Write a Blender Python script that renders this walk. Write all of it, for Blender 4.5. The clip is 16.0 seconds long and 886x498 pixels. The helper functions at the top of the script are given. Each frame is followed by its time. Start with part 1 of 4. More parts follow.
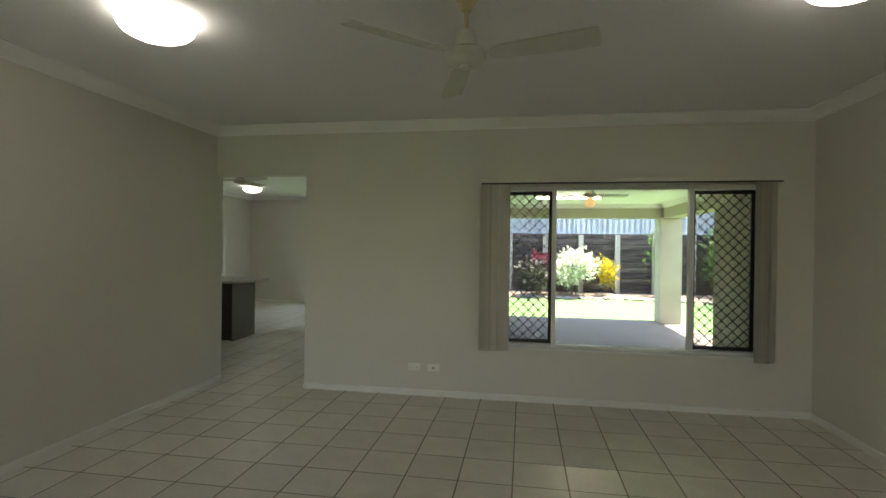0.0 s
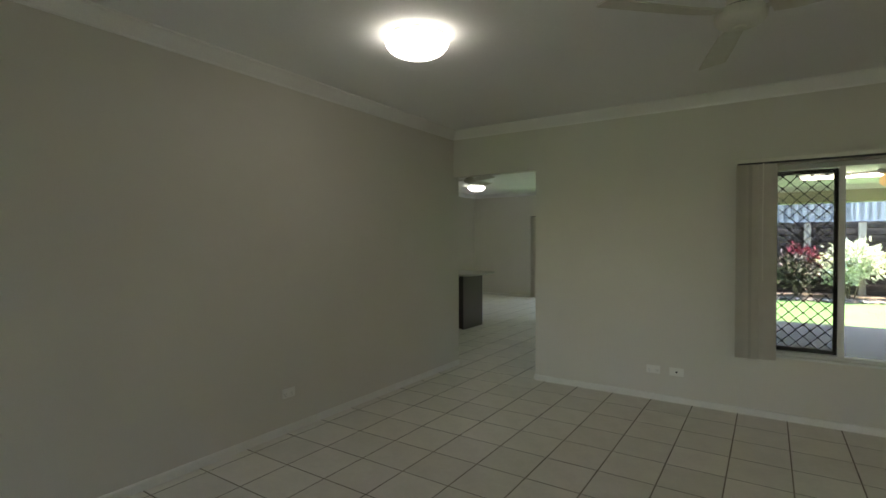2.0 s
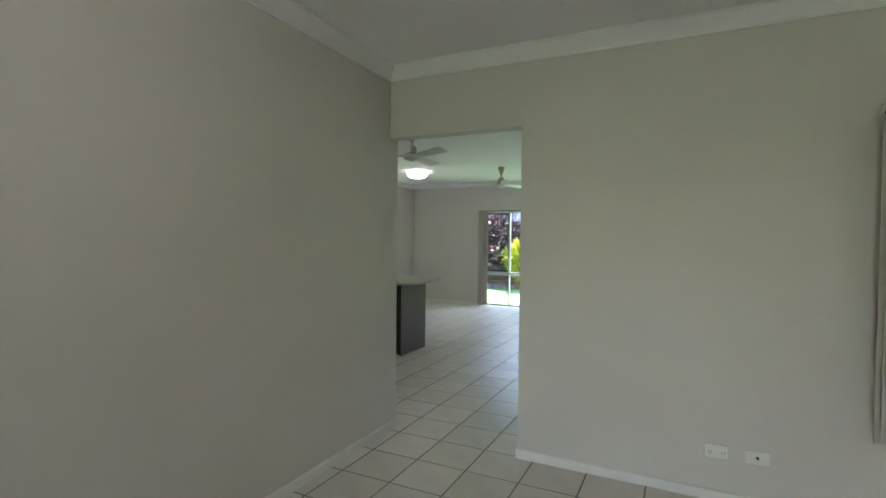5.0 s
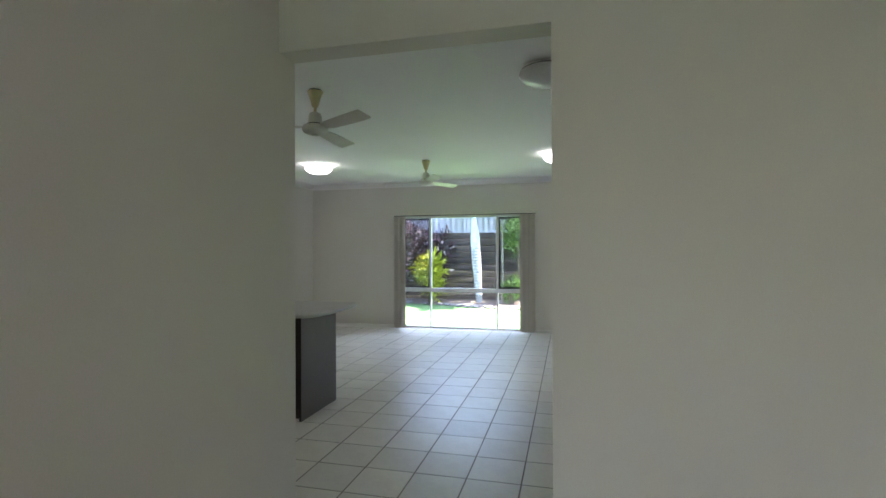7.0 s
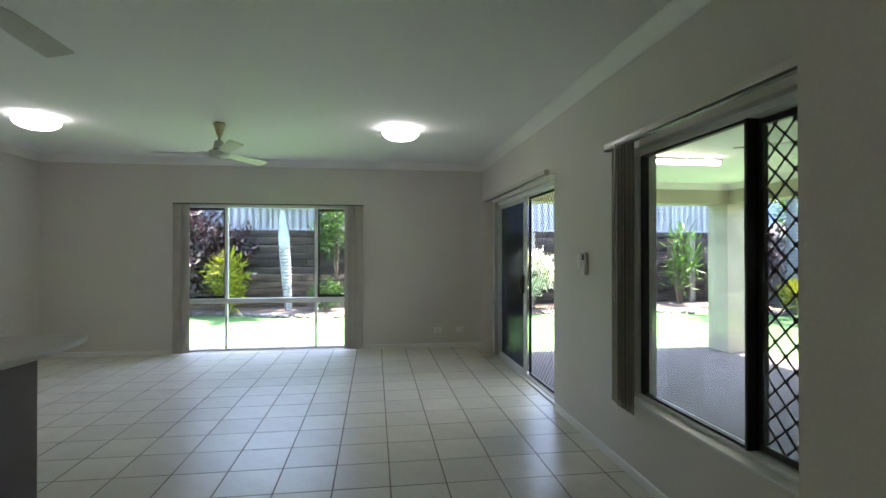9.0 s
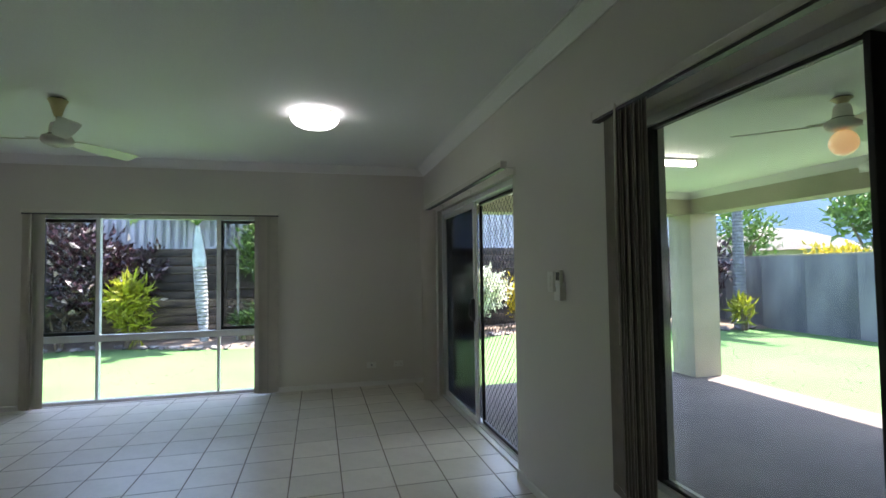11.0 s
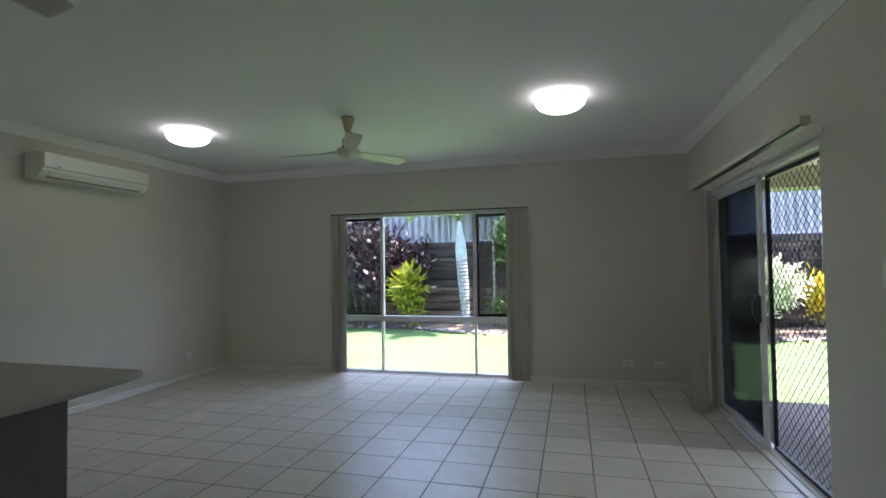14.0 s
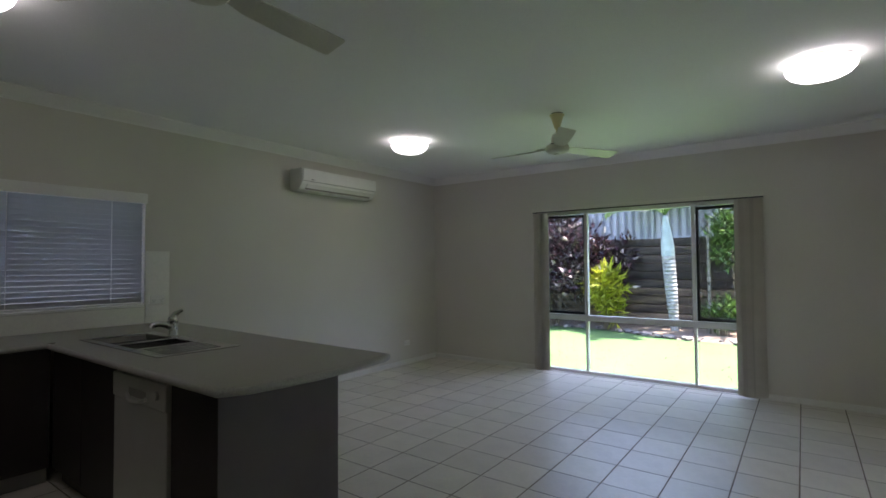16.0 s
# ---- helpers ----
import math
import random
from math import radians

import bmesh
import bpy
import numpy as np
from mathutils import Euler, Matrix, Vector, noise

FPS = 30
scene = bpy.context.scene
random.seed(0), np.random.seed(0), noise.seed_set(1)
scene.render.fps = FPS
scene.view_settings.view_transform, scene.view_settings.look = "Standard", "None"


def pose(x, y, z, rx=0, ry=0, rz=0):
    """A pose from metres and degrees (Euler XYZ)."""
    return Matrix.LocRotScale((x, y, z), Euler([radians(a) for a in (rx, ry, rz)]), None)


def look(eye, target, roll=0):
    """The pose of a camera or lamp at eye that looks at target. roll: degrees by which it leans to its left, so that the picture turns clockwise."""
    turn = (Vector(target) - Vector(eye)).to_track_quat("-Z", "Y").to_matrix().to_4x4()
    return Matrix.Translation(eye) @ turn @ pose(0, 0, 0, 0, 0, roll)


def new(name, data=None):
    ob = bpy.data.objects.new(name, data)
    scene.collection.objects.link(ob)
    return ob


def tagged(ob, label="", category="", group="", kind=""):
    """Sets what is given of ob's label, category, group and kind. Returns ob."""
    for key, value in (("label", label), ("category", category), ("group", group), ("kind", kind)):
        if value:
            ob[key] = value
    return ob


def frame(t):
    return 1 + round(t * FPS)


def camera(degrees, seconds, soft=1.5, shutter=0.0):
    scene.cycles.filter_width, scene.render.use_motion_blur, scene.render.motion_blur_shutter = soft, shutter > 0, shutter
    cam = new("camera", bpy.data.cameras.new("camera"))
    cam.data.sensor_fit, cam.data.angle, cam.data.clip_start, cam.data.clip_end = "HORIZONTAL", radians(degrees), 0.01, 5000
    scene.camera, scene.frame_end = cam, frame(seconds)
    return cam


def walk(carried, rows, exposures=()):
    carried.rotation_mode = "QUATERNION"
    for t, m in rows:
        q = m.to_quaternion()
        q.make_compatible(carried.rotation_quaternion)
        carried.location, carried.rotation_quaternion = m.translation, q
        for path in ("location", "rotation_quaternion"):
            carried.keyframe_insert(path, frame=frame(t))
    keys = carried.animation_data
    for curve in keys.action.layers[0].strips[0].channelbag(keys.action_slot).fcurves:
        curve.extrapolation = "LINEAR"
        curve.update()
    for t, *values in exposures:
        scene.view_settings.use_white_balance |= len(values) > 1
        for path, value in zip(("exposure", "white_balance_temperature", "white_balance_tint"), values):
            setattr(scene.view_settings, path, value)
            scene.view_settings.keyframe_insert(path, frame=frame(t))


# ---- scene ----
SKY, SUN, LAMP = 0.15, 3.8, 0.55
cam = camera(84.0, 16.0, soft=1.6)
PATH = [
    (0, (3.185, -4.71, 1.456), (2.862, -2.737, 1.446), 0.7),
    (0.5, (3.144, -4.73, 1.448), (2.621, -2.8, 1.447), 0.5),
    (1, (3.097, -4.736, 1.44), (2.354, -2.879, 1.442), 0.2),
    (1.5, (3.054, -4.762, 1.427), (2.098, -3.005, 1.42), 0.3),
    (2, (3.006, -4.754, 1.438), (1.901, -3.087, 1.405), -0.1),
    (2.5, (2.915, -4.693, 1.431), (1.796, -3.036, 1.397), -1.0),
    (3, (2.784, -4.487, 1.411), (1.707, -2.803, 1.382), -1.2),
    (3.5, (2.625, -4.187, 1.404), (1.559, -2.496, 1.332), 1.2),
    (4, (2.406, -3.815, 1.427), (1.449, -2.059, 1.411), 0.0),
    (4.2, (2.318, -3.68, 1.428), (1.395, -1.906, 1.4), 0.1),
    (6.3, (1.327, -2.142, 1.428), (0.549, -0.3, 1.409), 0.8),
    (6.5, (1.238, -2.01, 1.434), (0.537, -0.137, 1.441), 0.3),
    (7, (1.05, -1.64, 1.42), (0.558, 0.298, 1.426), -0.2),
    (7.5, (0.893, -1.265, 1.425), (0.48, 0.692, 1.439), 0.1),
    (8, (0.767, -0.878, 1.419), (0.596, 1.115, 1.439), -1.1),
    (8.5, (0.722, -0.557, 1.408), (0.792, 1.441, 1.404), -0.5),
    (9, (0.678, -0.227, 1.396), (0.952, 1.754, 1.406), -0.0),
    (9.2, (0.638, -0.121, 1.416), (1.031, 1.84, 1.43), -0.7),
    (11.3, (1.031, 0.932, 1.394), (1.521, 2.868, 1.493), -0.9),
    (11.5, (1.069, 0.973, 1.39), (1.452, 2.932, 1.505), -0.4),
    (12, (1.107, 1.011, 1.382), (1.279, 3.002, 1.468), 0.1),
    (12.5, (1.113, 1.015, 1.38), (1.103, 3.014, 1.449), -0.4),
    (13, (1.077, 1.005, 1.376), (0.889, 2.995, 1.444), -0.3),
    (13.5, (1.02, 1.001, 1.388), (0.67, 2.969, 1.458), -0.8),
    (14, (0.993, 1.016, 1.384), (0.491, 2.951, 1.448), -0.8),
    (14.5, (0.952, 1.007, 1.384), (0.316, 2.902, 1.439), -0.8),
    (15, (0.89, 0.99, 1.375), (0.09, 2.823, 1.426), -0.8),
    (15.5, (0.88, 0.975, 1.379), (-0.116, 2.709, 1.437), -0.9),
    (16, (0.82, 0.949, 1.384), (-0.36, 2.563, 1.447), -0.4),
]
walk(cam, [(t, look(eye, target, roll)) for t, eye, target, roll in PATH],
     exposures=[(0, 3.88, 7950, 13), (1.5, 3.68, 7950, 13), (2.2, 3.82, 7750, 13), (2.8, 4.12, 7500, 13), (3.5, 4.38, 7200, 14), (4.2, 4.55, 7050, 17), (7, 4.42, 6750, 23), (8.5, 4.34, 6850, 22), (9.2, 3.98, 6950, 21), (11.3, 3.36, 6800, 21), (13, 3.52, 6700, 25), (16, 3.42, 6900, 27)])

# ---- world, sun, exposure ----
SUN_EL, SUN_AZ = radians(70), math.atan2(0.93, 0.37)
world = bpy.data.worlds.new("sky")
scene.world = world
world.use_nodes = True
_nt = world.node_tree
_nt.nodes.clear()
_sky = _nt.nodes.new("ShaderNodeTexSky")
_sky.sky_type = "NISHITA"
_sky.sun_disc = False
_sky.sun_elevation, _sky.sun_rotation = SUN_EL, SUN_AZ
_bg = _nt.nodes.new("ShaderNodeBackground")
_bg.inputs["Strength"].default_value = SKY
_wo = _nt.nodes.new("ShaderNodeOutputWorld")
_nt.links.new(_sky.outputs[0], _bg.inputs[0])
_nt.links.new(_bg.outputs[0], _wo.inputs[0])

_sd = bpy.data.lights.new("sun", "SUN")
_sd.energy, _sd.angle, _sd.color = SUN, radians(0.6), (1.0, 0.95, 0.87)
_sun = new("sun", _sd)
_dir = Vector((math.sin(SUN_AZ) * math.cos(SUN_EL), math.cos(SUN_AZ) * math.cos(SUN_EL), math.sin(SUN_EL)))
_sun.matrix_world = look(_dir * 40, (0, 0, 0))


# ---- materials ----
def mat(name, c1, c2=None, rough=0.6, scale=6.0, bump=0.0, bscale=60.0, metal=0.0, spec=0.5, island=0.0, obrand=0.0,
        stretch=(1, 1, 1), translucent=0.0, rvar=0.0, fine=0.16, fleck=None):
    """A surface with colour varied at a coarse and a fine scale, gloss wear and fine relief."""
    m = bpy.data.materials.new(name)
    m.use_nodes = True
    nt = m.node_tree
    nd, ln = nt.nodes, nt.links
    p = nd["Principled BSDF"]
    p.inputs["Roughness"].default_value = rough
    p.inputs["Metallic"].default_value = metal
    p.inputs["Specular IOR Level"].default_value = spec
    c2 = c2 or tuple(v * 0.88 for v in c1)
    tc = nd.new("ShaderNodeTexCoord")
    mp = nd.new("ShaderNodeMapping")
    mp.inputs["Scale"].default_value = stretch
    ln.new(tc.outputs["Object"], mp.inputs[0])
    n1 = nd.new("ShaderNodeTexNoise")
    n1.inputs["Scale"].default_value = scale
    n1.inputs["Detail"].default_value = 4
    ln.new(mp.outputs[0], n1.inputs["Vector"])
    n2 = nd.new("ShaderNodeTexNoise")
    n2.inputs["Scale"].default_value = bscale
    n2.inputs["Detail"].default_value = 3
    ln.new(mp.outputs[0], n2.inputs["Vector"])
    ramp = nd.new("ShaderNodeMapRange")
    ramp.inputs[1].default_value, ramp.inputs[2].default_value = 0.35, 0.65
    ln.new(n1.outputs["Fac"], ramp.inputs[0])
    mx = nd.new("ShaderNodeMix")
    mx.data_type = "RGBA"
    mx.inputs[6].default_value, mx.inputs[7].default_value = (*c1, 1), (*c2, 1)
    ln.new(ramp.outputs[0], mx.inputs[0])
    hsv = nd.new("ShaderNodeHueSaturation")
    ln.new(mx.outputs[2], hsv.inputs["Color"])
    val = nd.new("ShaderNodeMath")
    val.operation = "MULTIPLY_ADD"
    val.inputs[1].default_value, val.inputs[2].default_value = fine, 1 - fine / 2
    ln.new(n2.outputs["Fac"], val.inputs[0])
    last = val.outputs[0]
    for amount, node, out in ((island, "ShaderNodeNewGeometry", "Random Per Island"), (obrand, "ShaderNodeObjectInfo", "Random")):
        if amount:
            g = nd.new(node)
            ma = nd.new("ShaderNodeMath")
            ma.operation = "MULTIPLY_ADD"
            ma.inputs[1].default_value, ma.inputs[2].default_value = 2 * amount, 1 - amount
            ln.new(g.outputs[out], ma.inputs[0])
            mm = nd.new("ShaderNodeMath")
            mm.operation = "MULTIPLY"
            ln.new(last, mm.inputs[0])
            ln.new(ma.outputs[0], mm.inputs[1])
            last = mm.outputs[0]
    ln.new(last, hsv.inputs["Value"])
    colour = hsv.outputs[0]
    if fleck:                                   # a share of the leaves in a second colour; sun glints on purple ones
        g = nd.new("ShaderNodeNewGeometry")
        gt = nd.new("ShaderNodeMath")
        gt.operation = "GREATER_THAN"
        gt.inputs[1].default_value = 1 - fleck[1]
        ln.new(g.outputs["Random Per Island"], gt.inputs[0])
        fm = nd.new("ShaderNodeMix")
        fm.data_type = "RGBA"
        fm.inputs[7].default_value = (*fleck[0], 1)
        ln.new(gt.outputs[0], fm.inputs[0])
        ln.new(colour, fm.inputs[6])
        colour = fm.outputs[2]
    ln.new(colour, p.inputs["Base Color"])
    if rvar:
        rr = nd.new("ShaderNodeMath")
        rr.operation = "MULTIPLY_ADD"
        rr.inputs[1].default_value, rr.inputs[2].default_value = 2 * rvar, rough - rvar
        ln.new(n1.outputs["Fac"], rr.inputs[0])
        ln.new(rr.outputs[0], p.inputs["Roughness"])
    if bump:
        b = nd.new("ShaderNodeBump")
        b.inputs["Strength"].default_value = bump
        b.inputs["Distance"].default_value = 0.01
        ln.new(n2.outputs["Fac"], b.inputs["Height"])
        ln.new(b.outputs[0], p.inputs["Normal"])
    if translucent:
        tr = nd.new("ShaderNodeBsdfTranslucent")
        ln.new(colour, tr.inputs[0])
        ms = nd.new("ShaderNodeMixShader")
        ms.inputs[0].default_value = translucent
        ln.new(p.outputs[0], ms.inputs[1])
        ln.new(tr.outputs[0], ms.inputs[2])
        ln.new(ms.outputs[0], nd["Material Output"].inputs[0])
    return m


def glass_mat(name, tint=(0.90, 0.915, 0.91), glare=0.6):
    m = bpy.data.materials.new(name)
    m.use_nodes = True
    nd, ln = m.node_tree.nodes, m.node_tree.links
    nd.clear()
    t = nd.new("ShaderNodeBsdfTransparent")
    t.inputs[0].default_value = (*tint, 1)
    g = nd.new("ShaderNodeBsdfGlossy")
    g.inputs["Roughness"].default_value = 0.0
    lw = nd.new("ShaderNodeLayerWeight")
    lw.inputs[0].default_value = 0.5
    pw = nd.new("ShaderNodeMath")
    pw.operation = "POWER"
    pw.inputs[1].default_value = 4.0
    f = nd.new("ShaderNodeMath")
    f.operation = "MULTIPLY_ADD"
    f.inputs[1].default_value, f.inputs[2].default_value = glare, 0.03
    ln.new(lw.outputs["Facing"], pw.inputs[0])
    ln.new(pw.outputs[0], f.inputs[0])
    s = nd.new("ShaderNodeMixShader")
    o = nd.new("ShaderNodeOutputMaterial")
    ln.new(f.outputs[0], s.inputs[0])
    ln.new(t.outputs[0], s.inputs[1])
    ln.new(g.outputs[0], s.inputs[2])
    ln.new(s.outputs[0], o.inputs[0])
    return m


def emit_mat(name, colour, strength):
    m = bpy.data.materials.new(name)
    m.use_nodes = True
    p = m.node_tree.nodes["Principled BSDF"]
    p.inputs["Base Color"].default_value = (0.85, 0.85, 0.83, 1)
    p.inputs["Roughness"].default_value = 0.25
    p.inputs["Emission Color"].default_value = (*colour, 1)
    p.inputs["Emission Strength"].default_value = strength
    return m


def screen_mat(name, colour, opening):
    """Fine woven fly screen: an even share of open holes."""
    m = bpy.data.materials.new(name)
    m.use_nodes = True
    nd, ln = m.node_tree.nodes, m.node_tree.links
    t = nd.new("ShaderNodeBsdfTransparent")
    s = nd.new("ShaderNodeMixShader")
    s.inputs[0].default_value = opening
    p = nd["Principled BSDF"]
    p.inputs["Base Color"].default_value = (*colour, 1)
    p.inputs["Roughness"].default_value = 0.5
    ln.new(p.outputs[0], s.inputs[1])
    ln.new(t.outputs[0], s.inputs[2])
    ln.new(s.outputs[0], nd["Material Output"].inputs[0])
    return m


M_WALL = mat("wall_paint", (0.67, 0.638, 0.572), (0.645, 0.613, 0.547), 0.55, 1.3, 0.06, 220, rvar=0.05)
M_CEIL = mat("ceiling_paint", (0.88, 0.88, 0.87), (0.86, 0.86, 0.85), 0.8, 1.0, 0.04, 180)
M_TRIM = mat("trim_paint", (0.84, 0.83, 0.80), (0.81, 0.80, 0.77), 0.4, 3.0, 0.02, 120)
M_SKIRT = mat("skirting_paint", (0.78, 0.765, 0.72), (0.74, 0.725, 0.68), 0.4, 3.0, 0.02, 120)
M_TILE = mat("glazed_floor_tile", (0.71, 0.665, 0.585), (0.655, 0.61, 0.53), 0.31, 5.0, 0.010, 30, obrand=0.06, rvar=0.04)
M_TILE2 = mat("glazed_floor_tile_rest", (0.71, 0.665, 0.585), (0.655, 0.61, 0.53), 0.31, 5.0, 0.010, 30, island=0.06, rvar=0.04)
M_GROUT = mat("grout", (0.28, 0.235, 0.185), (0.17, 0.14, 0.11), 0.9, 2.0, 0.2, 160)
M_RENDER = mat("cream_render", (0.46, 0.415, 0.325), (0.37, 0.335, 0.265), 0.85, 2.0, 0.3, 140)
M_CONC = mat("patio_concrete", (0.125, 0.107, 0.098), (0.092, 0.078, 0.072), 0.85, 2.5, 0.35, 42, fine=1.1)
M_ALU = mat("white_aluminium", (0.74, 0.74, 0.72), (0.70, 0.70, 0.68), 0.35, 5.0, 0.01, 90)
M_BLACK = mat("black_aluminium", (0.012, 0.012, 0.013), (0.018, 0.018, 0.018), 0.45, 8.0, 0.02, 90)
M_GLASS = glass_mat("window_glass")
M_GLASS3 = glass_mat("patio_window_glass", (0.85, 0.87, 0.865))
M_TINT = glass_mat("tinted_glass", (0.31, 0.335, 0.37), 0.12)
M_FLY = screen_mat("fly_screen", (0.012, 0.012, 0.016), 0.50)
M_MESH2 = screen_mat("kitchen_insect_mesh", (0.03, 0.03, 0.032), 0.74)
M_MESH = screen_mat("insect_mesh", (0.004, 0.004, 0.005), 0.88)
M_BLIND = mat("blind_fabric", (0.60, 0.56, 0.49), (0.57, 0.53, 0.46), 0.8, 10.0, 0.15, 300, obrand=0.07, translucent=0.12)
# darker copy of the blind fabric: backlit shade put into the colour
M_BLINDSHADE = mat("blind_fabric_shaded", (0.22, 0.188, 0.155), (0.18, 0.154, 0.128), 0.85, 10.0, 0.15, 300, obrand=0.08)
M_RAIL = mat("blind_rail", (0.74, 0.71, 0.63), (0.70, 0.67, 0.59), 0.25, 5.0, 0.02, 90)
M_PLASTIC = mat("white_plastic", (0.80, 0.79, 0.74), (0.77, 0.76, 0.71), 0.35, 8.0, 0.01, 120)
M_DARKPL = mat("dark_plastic", (0.03, 0.03, 0.03), (0.05, 0.05, 0.05), 0.4, 8.0, 0.01, 120)
M_CREAM = mat("cream_plastic", (0.62, 0.53, 0.30), (0.58, 0.50, 0.28), 0.4, 8.0, 0.01, 120)
M_FAN = mat("fan_enamel", (0.66, 0.64, 0.57), (0.62, 0.60, 0.53), 0.35, 5.0, 0.02, 90)
M_LAMP = emit_mat("lamp_glass_lit", (0.94, 0.985, 1.0), LAMP)
M_LAMPOFF = mat("opal_glass", (0.80, 0.80, 0.78), (0.77, 0.77, 0.75), 0.12, 5.0)
M_TUBE = emit_mat("tube_diffuser_lit", (1.0, 0.97, 0.88), 3.2)
M_GLOBE = emit_mat("warm_globe_lit", (1.0, 0.56, 0.20), 0.065)
M_LAM = mat("grey_brown_laminate", (0.115, 0.098, 0.095), (0.10, 0.085, 0.083), 0.38, 3.0, 0.03, 150)
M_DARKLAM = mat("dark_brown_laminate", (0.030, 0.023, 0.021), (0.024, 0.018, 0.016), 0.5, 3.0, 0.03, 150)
M_TOP = mat("speckled_worktop_laminate", (0.33, 0.32, 0.28), (0.24, 0.232, 0.20), 0.36, 140.0, 0.03, 420)
M_TOPEDGE = mat("worktop_edge_strip", (0.47, 0.46, 0.43), (0.36, 0.35, 0.33), 0.4, 140.0, 0.03, 420)
M_KICK = mat("kickboard", (0.30, 0.28, 0.25), (0.26, 0.24, 0.215), 0.4, 3.0, 0.02, 90)
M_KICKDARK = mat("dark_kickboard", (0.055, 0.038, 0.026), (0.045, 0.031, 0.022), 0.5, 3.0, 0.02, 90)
M_APPL = mat("appliance_enamel", (0.46, 0.45, 0.42), (0.43, 0.42, 0.39), 0.35, 6.0, 0.01, 120)
M_STEEL = mat("brushed_steel", (0.42, 0.42, 0.41), (0.34, 0.34, 0.33), 0.2, 30.0, 0.04, 250, metal=1.0)
M_CHROME = mat("chrome", (0.75, 0.75, 0.76), (0.72, 0.72, 0.73), 0.08, 8.0, metal=1.0)
# white slats, their bluish backlit shade put into the colour
M_VEN = mat("backlit_white_slats", (0.44, 0.445, 0.46), (0.41, 0.415, 0.43), 0.45, 5.0, 0.02, 120, obrand=0.05)
M_WTILE = mat("white_wall_tile", (0.85, 0.84, 0.77), (0.83, 0.82, 0.75), 0.15, 5.0, 0.02, 60)
M_GRASS = mat("lawn", (0.068, 0.146, 0.055), (0.085, 0.163, 0.066), 0.9, 0.9, 0.2, 45, spec=0.1)
M_BLADE = mat("grass_blades", (0.070, 0.148, 0.056), (0.086, 0.163, 0.066), 0.9, 3.0, island=0.12, spec=0.05, translucent=0.2)
M_SOIL = mat("bed_mulch", (0.10, 0.075, 0.055), (0.17, 0.14, 0.115), 0.95, 9.0, 0.8, 40)
M_STONE = mat("edging_stone", (0.22, 0.205, 0.20), (0.12, 0.115, 0.115), 0.85, 8.0, 0.5, 40, island=0.3)
M_SLEEPER = mat("weathered_sleeper", (0.080, 0.060, 0.052), (0.016, 0.013, 0.013), 0.9, 2.6, 0.7, 30, obrand=0.4, stretch=(0.6, 1, 3))
M_SLEEPER2 = mat("brown_sleeper", (0.20, 0.14, 0.10), (0.05, 0.036, 0.028), 0.9, 2.2, 0.7, 30, obrand=0.4, stretch=(0.6, 1, 3))
M_HPOST = mat("grey_timber_post", (0.30, 0.285, 0.245), (0.19, 0.175, 0.15), 0.85, 5.0, 0.4, 50, stretch=(2, 2, 0.4))
M_FENCE = mat("pale_fence_sheet", (0.33, 0.355, 0.40), (0.25, 0.27, 0.31), 0.6, 1.6, 0.1, 40, obrand=0.08, stretch=(1, 1, 0.4))
M_FENCE2 = mat("grey_block_fence", (0.22, 0.23, 0.245), (0.085, 0.093, 0.108), 0.85, 1.5, 0.08, 30, stretch=(1, 1, 0.3), obrand=0.10, fine=0.35)
M_LGREEN = mat("leaf_green", (0.055, 0.13, 0.025), (0.085, 0.17, 0.035), 0.45, 3.0, island=0.4, translucent=0.25)
M_LFLECK = mat("leaf_dark_flecked", (0.035, 0.055, 0.022), (0.045, 0.03, 0.03), 0.4, 3.0, island=0.6, translucent=0.1, fleck=((0.5, 0.42, 0.38), 0.18))
M_LLIME = mat("leaf_lime", (0.21, 0.26, 0.015), (0.33, 0.34, 0.025), 0.45, 3.0, island=0.35, translucent=0.3)
# the pale fleck paints sun glints of glossy leaves into the colour
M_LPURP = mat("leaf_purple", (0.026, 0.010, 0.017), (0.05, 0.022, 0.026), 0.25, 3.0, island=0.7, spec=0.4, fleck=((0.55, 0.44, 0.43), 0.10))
M_LRED = mat("leaf_red", (0.20, 0.022, 0.04), (0.12, 0.02, 0.035), 0.35, 3.0, island=0.4, translucent=0.2)
M_LWHITE = mat("leaf_variegated", (0.66, 0.68, 0.58), (0.36, 0.43, 0.26), 0.4, 9.0, island=0.35, translucent=0.25)
M_LYEL = mat("leaf_yellow", (0.52, 0.38, 0.02), (0.28, 0.27, 0.03), 0.45, 3.0, island=0.3, translucent=0.3)
M_BARK = mat("palm_bark", (0.38, 0.39, 0.40), (0.13, 0.13, 0.13), 0.8, 9.0, 0.4, 40, stretch=(1, 1, 3))
M_SHAFT = mat("palm_crownshaft", (0.34, 0.42, 0.43), (0.22, 0.28, 0.285), 0.45, 7.0, 0.1, 40)
M_STEM = mat("shrub_stem", (0.16, 0.12, 0.08), (0.10, 0.075, 0.05), 0.9, 6.0, 0.4, 50)
M_ROOF = mat("roof_sheet", (0.20, 0.19, 0.18), (0.15, 0.145, 0.14), 0.6, 2.0, 0.1, 40)
M_NROOF = mat("dark_roof_tiles", (0.06, 0.055, 0.052), (0.04, 0.037, 0.035), 0.8, 2.0, 0.2, 40)
# the corner palm's bark, with the shade on its trunk put into the colour
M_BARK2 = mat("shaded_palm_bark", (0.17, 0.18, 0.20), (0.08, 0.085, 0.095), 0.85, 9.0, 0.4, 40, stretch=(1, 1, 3))
